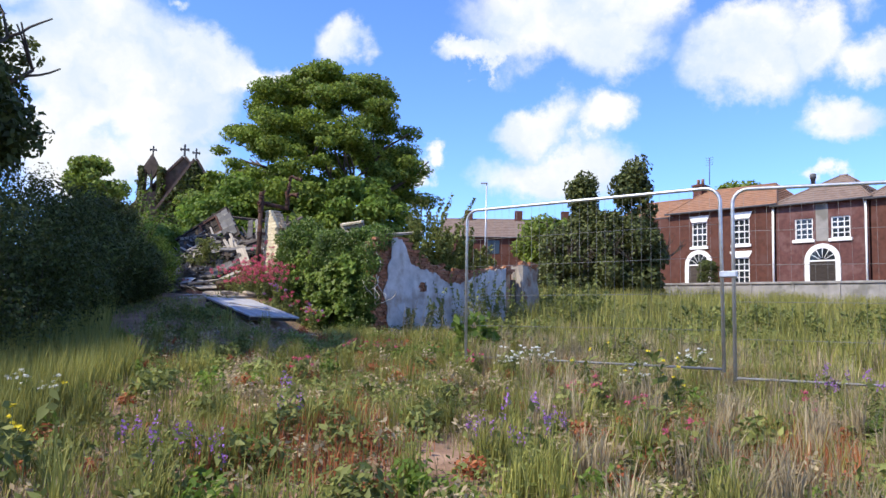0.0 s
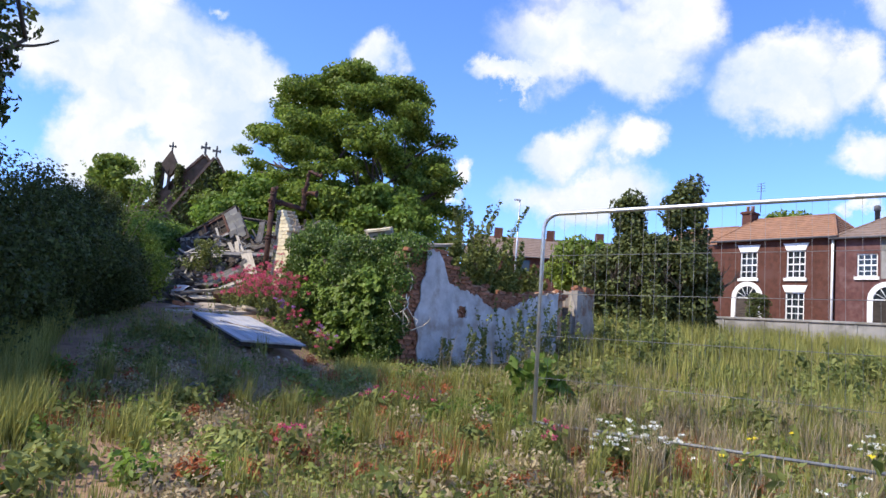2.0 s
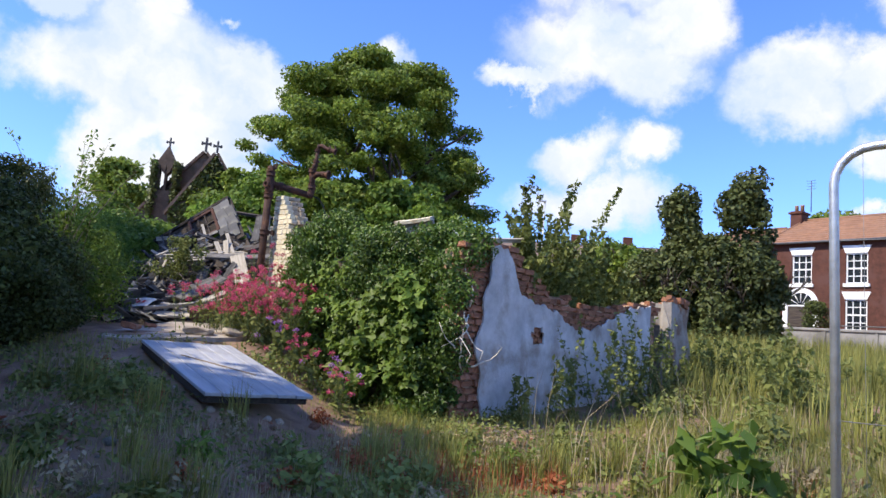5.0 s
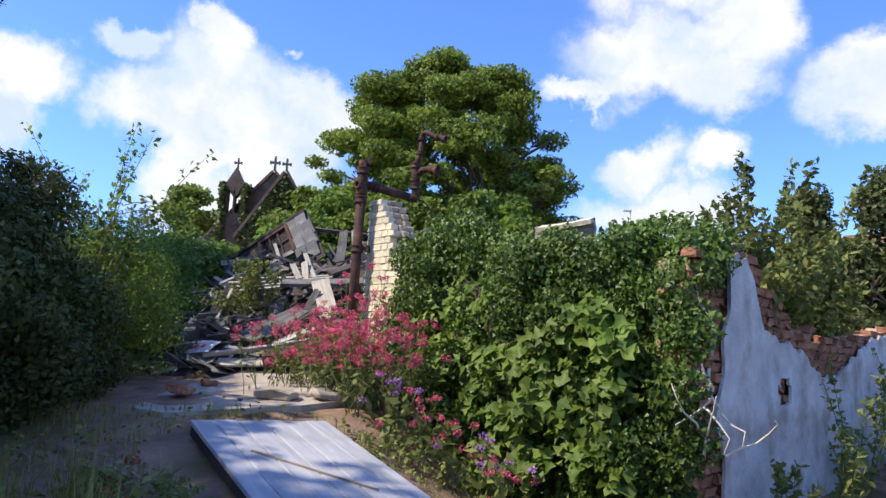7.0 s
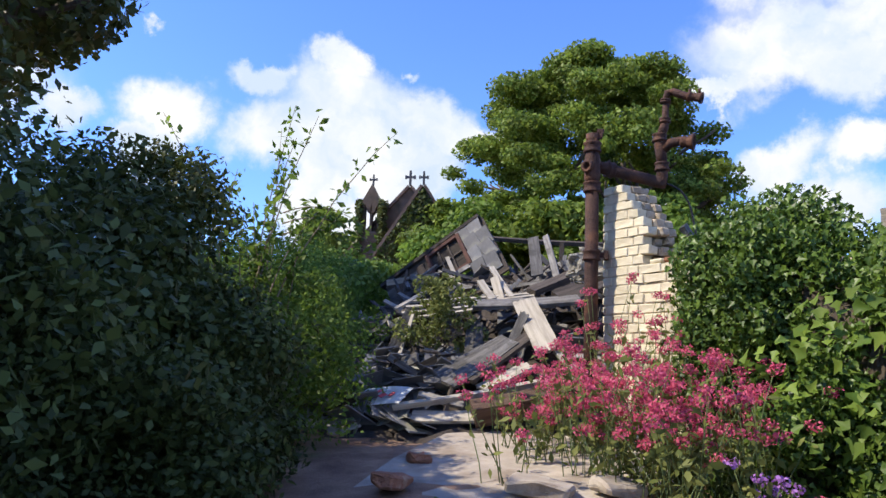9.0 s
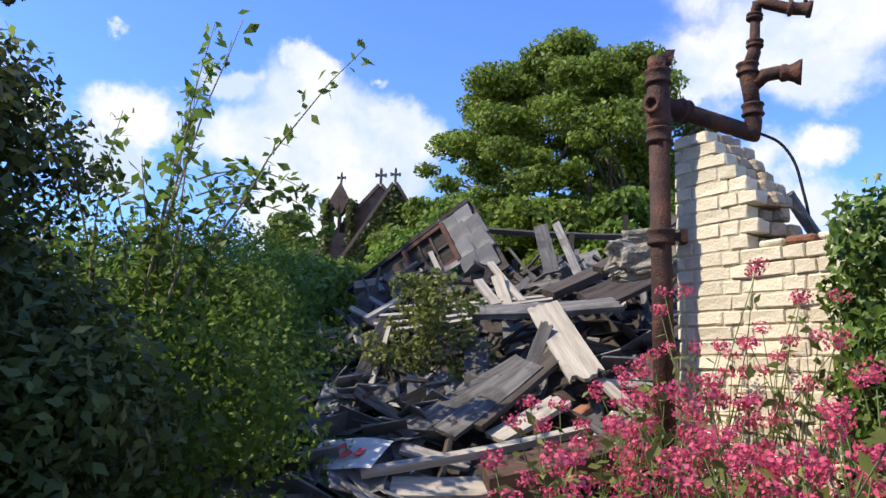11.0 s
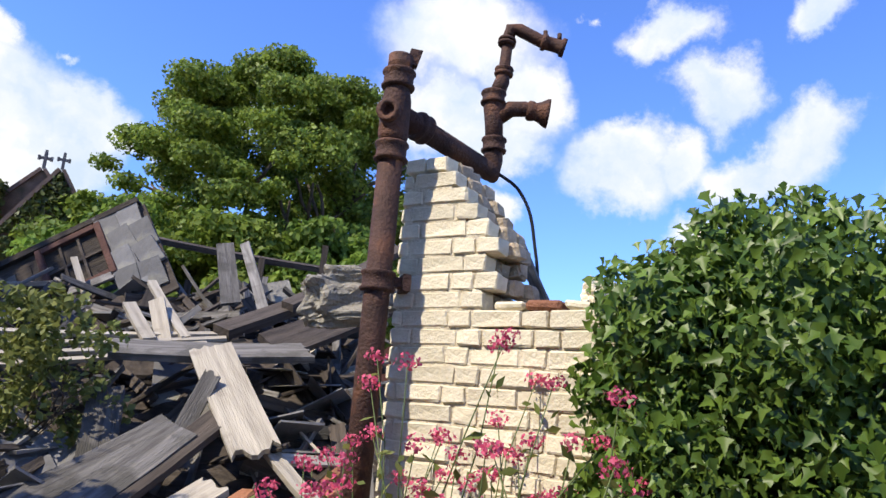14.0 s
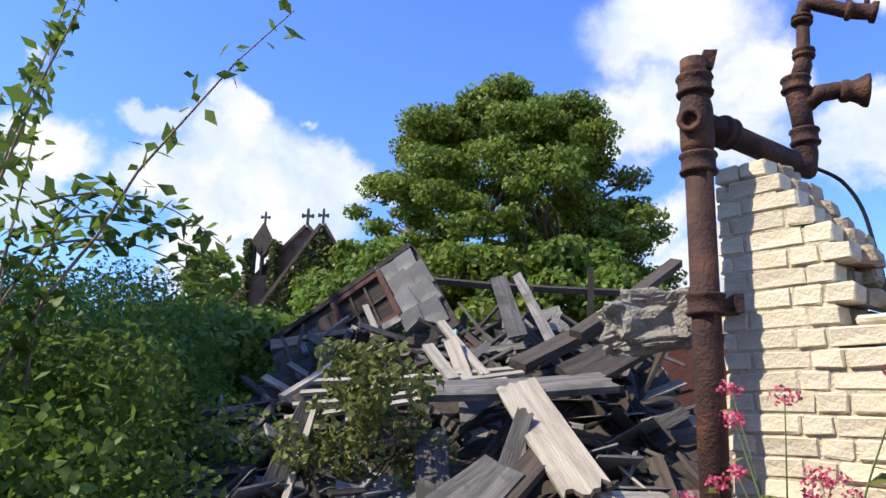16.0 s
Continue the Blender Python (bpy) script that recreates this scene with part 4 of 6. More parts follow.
def front_wall(parent, x0, x1, y1, top, holes, material):
    """A house body with openings cut through its front: built from piers and bands."""
    bm = bmesh.new()
    d = 0.3
    cuts = sorted({x0, x1, *[h[0] for h in holes], *[h[1] for h in holes]})
    for a, b in zip(cuts, cuts[1:]):
        mid = (a + b) / 2
        z = 0.0
        for h in sorted([h for h in holes if h[0] < mid < h[1]], key=lambda h: h[2]):
            if h[2] > z:
                box(bm, a, b, 0, d, z, h[2])
            z = h[3]
        if top > z:
            box(bm, a, b, 0, d, z, top)
    box(bm, x0, x0 + d, d, y1, 0, top)
    box(bm, x1 - d, x1, d, y1, 0, top)
    box(bm, x0 + d, x1 - d, y1 - d, y1, 0, top)
    bmesh.ops.remove_doubles(bm, verts=bm.verts[:], dist=0.002)
    part("wall", bm, material, parent)


def arch_door(parent, x, spring, r=0.62):
    """A doorway with a white arched surround and a fanlight."""
    bm = bmesh.new()
    n = 18
    ring = []
    for i in range(n + 1):
        a = math.pi * i / n
        ring.append([bm.verts.new((x + q * math.cos(a), y, spring + q * math.sin(a))) for q, y in ((r, -0.06), (r + 0.24, -0.06), (r + 0.24, 0.05), (r, 0.05))])
    for a, b in zip(ring, ring[1:]):
        for k in range(4):
            bm.faces.new((a[k], b[k], b[(k + 1) % 4], a[(k + 1) % 4]))
    box(bm, x - r - 0.24, x - r, -0.061, 0.05, 0, spring)
    box(bm, x + r, x + r + 0.24, -0.061, 0.05, 0, spring)
    bmesh.ops.recalc_face_normals(bm, faces=bm.faces[:])
    door = part("door_surround", bm, WHITE_PAINT, parent, "white arched door surround")
    bm = bmesh.new()
    c = [bm.verts.new((x + (r + 0.002) * math.cos(math.pi * i / n), -0.004, spring + (r + 0.002) * math.sin(math.pi * i / n))) for i in range(n + 1)]
    bm.faces.new(c[::-1])
    part("fanlight", bm, GLASS, door, "dark fanlight glass")
    for i in range(1, 6):
        a = math.pi * i / 6
        bm = bmesh.new()
        tube(bm, [(x + 0.15 * math.cos(a), -0.02, spring + 0.15 * math.sin(a)), (x + r * math.cos(a), -0.02, spring + r * math.sin(a))], 0.018, 4)
        part("fan_bar", bm, WHITE_PAINT, door)
    part("door_leaf", boxed(x - r, x + r, -0.02, 0.03, 0, spring - 0.04), DARK_WOOD, door, "dark panelled front door")
    part("transom", boxed(x - r, x + r, -0.05, 0.04, spring - 0.04, spring + 0.03), WHITE_PAINT, door)


def houses():
    # heights are above the pavement in front of the houses
    h1 = thing("brick_house", "dark red brick house with white sash windows, orange tiled roof", "house", HOUSE, "brick houses")
    w, h = 0.95, 1.42
    z1 = 3.05
    front_wall(h1, -1.45, 4.75, 6.0, 5.05, [(0.42 - w / 2, 0.42 + w / 2, z1, z1 + h), (2.92 - w / 2, 2.92 + w / 2, z1, z1 + h), (2.9 - w / 2, 2.9 + w / 2, 0.9, 0.9 + h)], RED_BRICK)
    for x in (0.42, 2.92):
        sash(h1, x, z1, w, h)
    sash(h1, 2.9, 0.9, w, h)
    arch_door(h1, 0.40, 2.0)
    roof(h1, -1.45, 4.75, 0, 6.0, 5.05, 6.75, -0.9, 3.5, ORANGE_TILE)
    # lower wing
    wing = thing("brick_wing", "lower red brick wing with a tiled roof and small white window", "house", HOUSE, "brick houses")
    front_wall(wing, -5.6, -1.46, 5.2, 4.9, [(-2.75, -2.0, 2.9, 4.0)], RED_BRICK)
    sash(wing, -2.375, 2.9, 0.75, 1.1, False)
    roof(wing, -5.6, -1.47, 0.3, 5.2, 4.9, 6.35, -5.0, -1.75, ORANGE_TILE)
    bm = boxed(-1.5, -0.9, 2.6, 3.4, 5.6, 7.25, bevel=0.02)
    box(bm, -1.57, -0.83, 2.53, 3.47, 7.1, 7.2)
    ch = part("chimney", bm, RED_BRICK, h1)
    for x in (-1.35, -1.05):
        bm = bmesh.new()
        turned(bm, [(0.10, 7.25), (0.09, 7.55), (0.11, 7.6)], Matrix.Translation((x, 3.0, 0)), 10)
        part("chimney_pot", bm, ORANGE_TILE, ch)
    h2 = thing("brick_house", "purple-red brick house with white sash windows and brown hipped roof", "house", HOUSE, "brick houses")
    z2 = 3.1
    front_wall(h2, 4.85, 9.3, 6.0, 4.95, [(6.25 - 0.45, 6.25 + 0.45, z2, z2 + 1.1), (8.02 - 0.45, 8.02 + 0.45, z2, z2 + 1.1)], PURPLE_BRICK)
    sash(h2, 6.25, z2, 0.9, 1.1, False)
    sash(h2, 8.02, z2, 0.9, 1.1, False)
    arch_door(h2, 7.15, 2.0)
    part("render_strip", boxed(6.85, 7.45, -0.006, 0.1, 3.0, 4.9), GREY_PANEL, h2, "pale grey blind recess")
    roof(h2, 4.85, 9.3, 0, 6.0, 4.95, 6.75, 6.9, 7.3, BROWN_TILE)
    bm = bmesh.new()
    turned(bm, [(0.12, 6.0), (0.12, 6.7), (0.16, 6.72), (0.16, 6.95), (0.1, 7.0)], Matrix.Translation((5.7, 2.6, 0)), 10)
    part("flue", bm, LEAD, h2)
    bm = bmesh.new()
    tube(bm, [(4.72, -0.08, 0), (4.72, -0.08, 5.0)], 0.06, 8)
    part("downpipe", bm, WHITE_PAINT, h1, "white downpipe")
    bm = bmesh.new()
    tube(bm, [(9.2, -0.08, 0), (9.2, -0.08, 4.9)], 0.05, 8)
    part("downpipe", bm, WHITE_PAINT, h2, "white downpipe")
    h3 = thing("brick_house", "red brick house at the end of the row", "house", HOUSE, "brick houses")
    front_wall(h3, 9.4, 18.0, 6.0, 4.9, [(10.6, 11.5, 3.1, 4.2), (13.6, 14.5, 3.1, 4.2)], RED_BRICK)
    sash(h3, 11.05, 3.1, 0.9, 1.1, False)
    sash(h3, 14.05, 3.1, 0.9, 1.1, False)
    roof(h3, 9.4, 18.0, 0, 6.0, 4.9, 6.6, 10.5, 16.8, BROWN_TILE)
    # aerial
    bm = bmesh.new()
    tube(bm, [(-0.6, 3, 7.2), (-0.6, 3, 8.9)], 0.025, 5)
    for k in range(4):
        tube(bm, [(-0.85, 3, 8.9 - 0.15 * k), (-0.35, 3, 8.9 - 0.15 * k)], 0.012, 4)
    part("aerial", bm, LEAD, h1)
    # garden wall of concrete panels with a coping and posts
    gw = thing("wall_4", "grey concrete panel boundary wall before the houses", "wall", HOUSE, kind="structure")
    for k in range(9):
        x = -1.2 + 2.05 * k
        part("panel", boxed(x + 0.06, x + 1.99, -3.05, -2.95, -1.2, 0.68), GREY_PANEL, gw)
        part("coping", boxed(x + 0.0, x + 2.05, -3.12, -2.88, 0.682, 0.80, bevel=0.02), GREY_PANEL, gw)
        part("post", boxed(x - 0.06, x + 0.058, -3.09, -2.91, -1.2, 0.68), GREY_PANEL, gw)
    # a rose over the garden wall
    g = np.random.default_rng(5)
    tree("garden_shrub", tuple(HOUSE @ Vector((1.9, -1.6, 0))), 0.9, 0.05, dome_clumps(g, 22, 0.6, 0.6, 2.3, 0.25, 0.42), 2500, 0.09, HEDGE, "dark garden shrub before the brick house", seed=4)
    # terrace far behind
    ter = thing("terrace_house", "distant terrace with a long brown tiled roof", "house", pose(8.0, 68.0, 3.9, 0, 0, -9))
    part("wall", boxed(-4, 13, 0, 7, -1, 4.6), RED_BRICK, ter)
    roof(ter, -4, 13, 0, 7, 4.6, 6.8, -3.5, 12.5, BROWN_TILE)
    for x in (-1.5, 3.6, 8.3):
        part("chimney", boxed(x, x + 0.8, 3.2, 3.9, 6.3, 7.7), RED_BRICK, ter)
    for x in (1.0, 5.4):
        part("window", boxed(x, x + 1.2, -0.03, 0.05, 3.0, 4.3), GLASS, ter)
    # street lamp
    sl = thing("street_lamp", "slim grey street lamp far beyond the plot", "lamp", pose(7.9, 60, 3.1))
    bm = bmesh.new()
    tube(bm, [(0, 0, 0), (0, 0, 9.2)], [0.09, 0.05], 6)
    part("pole", bm, GALVANISED, sl)
    part("lantern", boxed(-0.5, 0.1, -0.1, 0.1, 9.2, 9.32, bevel=0.03), GALVANISED, sl)


houses()


# ---- church ----
def church():
    c = thing("church", "brown stone church with ivy, gable crosses and an open bellcote", "church", pose(-12.2, 41.9, 0.40, 0, 0, 10) @ Matrix.Scale(0.43, 4))
    # local: x across the gable, -y faces the plot
    top = 22.3

    def gable(name, x0, x1, y0, y1, eave, apex, mat):
        bm = bmesh.new()
        xm = (x0 + x1) / 2
        v = [bm.verts.new((x, y, z)) for y in (y0, y1) for x, z in ((x0, -2), (x1, -2), (x1, eave), (xm, apex), (x0, eave))]
        for q in ((0, 1, 2, 3, 4), (9, 8, 7, 6, 5), (0, 5, 6, 1), (1, 6, 7, 2), (4, 9, 5, 0)):
            bm.faces.new([v[i] for i in q])
        bmesh.ops.recalc_face_normals(bm, faces=bm.faces[:])
        part(name, bm, mat, c)
        bm = bmesh.new()
        for xa in (x0, x1):
            d = Vector((xm - xa, 0, apex - eave)).normalized()
            nrm = Vector((-d.z, 0, d.x)) * (1 if xa < xm else -1) * -1
            if nrm.z < 0:
                nrm = -nrm
            p, q = Vector((xa, 0, eave)) - d * 0.6, Vector((xm, 0, apex))
            for yy in ((y0 - 0.25, y1 + 0.25),):
                vs = []
                for y in yy:
                    for b in (p, q):
                        for k in (0.02, 0.32):
                            vs.append(bm.verts.new((b.x + nrm.x * k, y, b.z + nrm.z * k)))
                for f in ((0, 2, 3, 1), (4, 5, 7, 6), (0, 4, 6, 2), (1, 3, 7, 5), (0, 1, 5, 4), (2, 6, 7, 3)):
                    bm.faces.new([vs[i] for i in f])
        bmesh.ops.recalc_face_normals(bm, faces=bm.faces[:])
        part("roof", bm, CHURCH_ROOF, c)

    def cross(x, y, z, s):
        bm = bmesh.new()
        t = 0.16 * s
        box(bm, x - t, x + t, y - t, y + t, z, z + 1.9 * s)
        box(bm, x - 0.62 * s, x - t, y - t * 0.9, y + t * 0.9, z + 1.05 * s, z + 1.35 * s)
        box(bm, x + t, x + 0.62 * s, y - t * 0.9, y + t * 0.9, z + 1.05 * s, z + 1.35 * s)
        for dx, dz in ((-0.62, 1.2), (0.62, 1.2), (0, 1.9)):
            box(bm, x + dx * s - 0.13 * s, x + dx * s + 0.13 * s, y - t * 1.1, y + t * 1.1, z + dz * s - 0.24 * s, z + dz * s + 0.24 * s)
        part("cross", bm, LEAD, c)

    gable("nave", -8.3, 7.3, 1.5, 26, 13.2, top, CHURCH_STONE)
    gable("porch_gable", -2.4, 6.2, -6, 1.4, 13.8, 20.6, CHURCH_STONE)
    cross(-0.5, 1.6, top + 0.2, 0.8)
    cross(1.9, -5.8, 20.8, 0.65)
    # bellcote with two openings
    bm = bmesh.new()
    for a in ((-5.75, -5.2), (-3.8, -3.25)):
        box(bm, a[0], a[1], 0.2, 1.4, 17.0, 20.0)
    box(bm, -4.62, -4.38, 0.35, 1.25, 17.0, 19.3)
    box(bm, -5.75, -3.25, 0.19, 1.41, 10, 17.0)
    # pointed heads of the two lights and the steep cap over them
    v = [bm.verts.new((x, y, z)) for y in (0.2, 1.4) for x, z in ((-5.75, 19.99), (-5.2, 19.99), (-4.9, 19.2), (-4.62, 18.9), (-4.5, 20.1), (-4.38, 18.9), (-4.1, 19.2), (-3.8, 19.99), (-3.25, 19.99), (-4.5, 22.3))]
    bm.faces.new(v[:10])
    bm.faces.new(v[10:][::-1])
    for k in range(10):
        bm.faces.new((v[k], v[k + 10], v[(k + 1) % 10 + 10], v[(k + 1) % 10]))
    bmesh.ops.recalc_face_normals(bm, faces=bm.faces[:])
    part("bellcote", bm, CHURCH_STONE, c)
    cross(-4.5, 0.8, 22.2, 0.6)
    # ivy on the near gable and bellcote
    n = 9000
    at = np.stack([RNG.uniform(-2.4, 6.2, n), np.full(n, -6.15) + RNG.normal(0, 0.15, n), RNG.uniform(5, 20.6, n)], 1)
    keep = at[:, 2] < 13.8 + 6.8 * (1 - np.abs(at[:, 0] - 1.9) / 4.3)
    at = at[keep & (RNG.random(n) < 0.8)]
    n = 4200
    b = np.stack([np.where(RNG.random(n) < 0.5, -5.75, -3.25) + RNG.normal(0, 0.2, n), RNG.normal(0.4, 0.5, n), RNG.uniform(12, 20.4, n)], 1)
    d = np.stack([RNG.uniform(3.9, 6.0, 3000), RNG.uniform(-6.2, -0.5, 3000), RNG.uniform(8, 16.2, 3000)], 1)
    at = np.concatenate([at, b, d])
    leaf_mesh("ivy", at, np.tile([0.0, -1, 0.3], (len(at), 1)), 0.30, HEDGE, c, kind="stuff")


church()


# ---- ivy, hedge and nearer plants ----
def ivy_on_wall():
    ivy = thing("ivy", "dense glossy dark green ivy smothering the brick wall", "ivy", WALL_A)
    g = np.random.default_rng(21)
    rows = []
    for u in np.arange(1.08, 4.3, 0.17):
        top = np.interp(u, (0.9, 1.08, 1.3, 1.7, 2.0, 2.8, 3.3, 3.9, 4.3), (2.60, 2.76, 3.0, 3.08, 2.74, 2.64, 2.72, 2.80, 2.6))
        for z in np.arange(0.75, top, 0.17):
            out = np.interp(u, (0.9, 1.3, 2.5, 4.2), (0.10, 0.28, 0.40, 0.34)) * (0.85 + 0.3 * math.sin(3 * u + 2 * z)) * (1.0 if z < top - 0.3 else 0.7)
            rows.append((u + g.normal(0, 0.07), -out + g.normal(0, 0.09), z + g.normal(0, 0.07), g.uniform(0.08, 0.22)))
        rows.append((u, 0.1, top - 0.05, 0.2))
    c = np.array(rows)
    at, out = clump_points(c[:, :3], c[:, 3], 100000, 1.0, 0.3)
    leaf_mesh("leaves", at, out * [0.5, 0.5, 0.5] + np.array([0, -0.8, 0.3]), 0.037, IVY, ivy, kind="stuff", long=1.15, jitter=0.75, droop=0.6, lobed=True)
    # bark-coloured sheet behind the leaves, closing the gaps to the wall
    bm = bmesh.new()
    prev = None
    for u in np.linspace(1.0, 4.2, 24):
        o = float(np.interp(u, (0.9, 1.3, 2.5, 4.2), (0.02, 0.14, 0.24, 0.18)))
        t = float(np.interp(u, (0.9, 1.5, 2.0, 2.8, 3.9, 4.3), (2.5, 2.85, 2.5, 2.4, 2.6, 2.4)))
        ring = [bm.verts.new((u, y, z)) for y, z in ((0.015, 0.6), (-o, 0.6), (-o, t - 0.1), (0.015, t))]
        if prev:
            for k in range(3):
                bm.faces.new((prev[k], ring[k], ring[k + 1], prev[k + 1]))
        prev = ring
    part("inner_sheet", bm, BARK, ivy, kind="stuff")
    # bleached dead stems at the corner
    for k in range(7):
        bm = bmesh.new()
        p = Vector((4.25 + 0.1 * g.random(), -0.25, 1.2 + 0.9 * g.random()))
        pts = [p]
        w = Vector((0.4, -0.2, -0.5 if k % 2 else 0.3))
        for _ in range(6):
            w = (w + Vector(g.normal(0, 0.45, 3))).normalized()
            pts.append(pts[-1] + w * 0.10)
        tube(bm, pts, [0.012 - 0.0015 * i for i in range(7)], 5)
        part("dead_stem", bm, BLEACHED, ivy)
    # large-leaved vine over the lower ivy
    vine = thing("climbing_vine", "yellow-green broad-leaved vine scrambling over the ivy", "vine", WALL_A)
    rows = []
    for _ in range(60):
        u = g.uniform(2.6, 3.9)
        z = g.uniform(0.9, 2.0) + 0.2 * math.sin(u * 4)
        rows.append((u, -0.55 - 0.1 * g.random(), z, 0.13))
    c = np.array(rows)
    at, out = clump_points(c[:, :3], c[:, 3], 1500, 1.0, 0.3)
    leaf_mesh("leaves", at, out * 0.4 + np.array([0, -0.8, 0.5]), 0.095, HOP, vine, kind="stuff", long=1.05, jitter=0.5, lobed=True)
    at2, out2 = clump_points(c[:, :3] + [-1.2, 0.05, 0.25], c[:, 3], 350, 1.0, 0.3)
    leaf_mesh("upper_leaves", at2, out2 * 0.4 + np.array([0, -0.8, 0.5]), 0.07, HOP, vine, kind="stuff", long=1.1, jitter=0.6, lobed=True)


ivy_on_wall()


def hedge():
    g = np.random.default_rng(23)
    line = np.array(((-5.6, 3.0), (-5.0, 6.0), (-4.85, 9.0), (-5.25, 11.5), (-5.8, 14.0), (-6.35, 16.5), (-7.3, 19.5), (-8.2, 23)))
    h = thing("hedge", "tall dark unkempt hedge of mixed shrubs beside the path", "hedge", Matrix())
    rows, pale = [], []
    for f in np.linspace(0, 6.99, 150):
        i = int(f)
        p = line[i] + (line[i + 1] - line[i]) * (f - i)
        z0 = gz(*p)
        tall = 2.35 + 0.35 * math.sin(f * 2.3) + 0.2 * math.sin(f * 5.1) - 0.75 * min(max(f - 2.6, 0), 1)
        for _ in range(5):
            hh = g.uniform(0.2, tall)
            wide = 1.45 * math.sqrt(max(0.08, 1 - (hh / tall - 0.35) ** 2 / 0.5))
            a = g.uniform(-wide, wide)
            row = (p[0] + a, p[1] + g.normal(0, 0.4), z0 + hh, g.uniform(0.28, 0.5))
            # sunlit far stretch gets the light leaf colour, shaded near stretch the dark one
            (pale if f > 4.75 else rows).append(row)
    near = []
    # a tall hump and lower growth reaching towards the slab, leaf colour dark for shade
    for x, y, wide, tall, n in ((-5.4, 14.8, 0.85, 2.0, 70), (-5.0, 13.3, 0.75, 1.4, 45), (-4.75, 12.0, 0.7, 1.3, 40), (-4.65, 14.5, 0.55, 1.05, 32), (-4.35, 13.4, 0.5, 0.85, 26), (-4.3, 11.0, 0.6, 1.1, 30)):
        for _ in range(n):
            hh = g.uniform(0.1, tall)
            w = wide * math.sqrt(max(0.06, 1 - (hh / tall - 0.3) ** 2 / 0.55))
            an, rr = g.uniform(0, 6.28), w * math.sqrt(g.random())
            near.append((x + rr * math.cos(an), y + rr * math.sin(an), gz(x, y) + hh, g.uniform(0.14, 0.3)))
    for x, y, wide, tall, n in ((-4.65, 15.7, 0.5, 1.0, 30), (-5.0, 16.6, 0.6, 1.15, 40), (-5.3, 17.8, 0.7, 1.2, 40), (-5.9, 19.2, 0.8, 1.4, 40)):
        for _ in range(n):
            hh = g.uniform(0.1, tall)
            w = wide * math.sqrt(max(0.06, 1 - (hh / tall - 0.3) ** 2 / 0.55))
            an, rr = g.uniform(0, 6.28), w * math.sqrt(g.random())
            pale.append((x + rr * math.cos(an), y + rr * math.sin(an), gz(x, y) + hh, g.uniform(0.12, 0.26)))
    c = np.array(rows)
    at, out = clump_points(c[:, :3], c[:, 3], 120000, 0.9, 0.3)
    leaf_mesh("foliage", at, out, 0.034, HEDGE, h, kind="stuff", long=1.7)
    c = np.array(near)
    at, out = clump_points(c[:, :3], c[:, 3], 150000, 0.9, 0.2)
    leaf_mesh("near_foliage", at, out, 0.024, HEDGE, h, kind="stuff", long=1.9)
    # sunlight on the far hedge is put into this lighter leaf colour
    c = np.array(pale)
    at, out = clump_points(c[:, :3], c[:, 3], 150000, 0.9, 0.2)
    leaf_mesh("sunlit_foliage", at, out, 0.026, YOUNG, h, "foliage coloured lighter where the sun falls", kind="stuff", long=1.7)
    # woody inside
    bm = bmesh.new()
    for k in range(260):
        f = g.uniform(0, 6.9)
        i = int(f)
        p = line[i] + (line[i + 1] - line[i]) * (f - i)
        x, y = p[0] + g.normal(-0.2, 0.35), p[1] + g.normal(0, 0.3)
        q = Vector((x, y, gz(x, y) - 0.05))
        w = Vector((g.normal(0, 0.2), g.normal(0, 0.2), 1)).normalized()
        tube(bm, [q, q + w * 0.5, q + w * 0.9 + Vector(g.normal(0, 0.08, 3)), q + w * 1.35 + Vector(g.normal(0, 0.12, 3))], [0.014, 0.011, 0.008, 0.003], 5)
    part("woody_growth", bm, BARK, h, kind="stuff")
    # sapling with pale leaves rising out of it
    s = thing("sapling", "slender willow-like sapling with pale green leaves rising from the hedge", "sapling", Matrix())
    pts, ways = [], []
    bm = bmesh.new()
    for k in range(15):
        b = Vector((-5.45 + g.normal(0, 0.15), 16.4 + g.normal(0, 0.15), 2.1))
        w = Vector((g.normal(0.08, 0.22), g.normal(0, 0.2), 1)).normalized()
        line_ = [b]
        l = g.uniform(0.9, 2.3)
        for j in range(8):
            w = (w + Vector((g.normal(0.03, 0.06), g.normal(0, 0.06), -0.02 * j))).normalized()
            line_.append(line_[-1] + w * l / 8)
        tube(bm, line_, [0.010 - 0.001 * i for i in range(9)], 4)
        for j in range(2, 9):
            for _ in range(9):
                t = g.random()
                pts.append(line_[j - 1].lerp(line_[j], t) + Vector(g.normal(0, 0.035, 3)))
    # one arching spray
    for k in range(3):
        a = Vector((-5.3, 16.6, 3.25 - 0.1 * k))
        arc = [a + Vector((0.11 * j, 0.02 * j, 0.05 * j - 0.010 * j * j)) for j in range(8)]
        tube(bm, arc, [0.007 - 0.0007 * j for j in range(8)], 4)
        for p in arc[1:]:
            for _ in range(8):
                pts.append(p + Vector(g.normal(0, 0.04, 3)))
    part("stalk", bm, TWIG, s, kind="stuff")
    at = np.array(pts)
    leaf_mesh("leaves", at, np.tile([0.0, 0, 1], (len(at), 1)), 0.042, YOUNG, s, kind="stuff", long=2.0, jitter=0.9)


hedge()


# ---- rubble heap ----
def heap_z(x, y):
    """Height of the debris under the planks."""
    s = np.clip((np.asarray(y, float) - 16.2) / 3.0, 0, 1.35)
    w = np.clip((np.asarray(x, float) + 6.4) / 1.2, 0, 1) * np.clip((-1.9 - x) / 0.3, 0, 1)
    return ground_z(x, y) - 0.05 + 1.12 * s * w


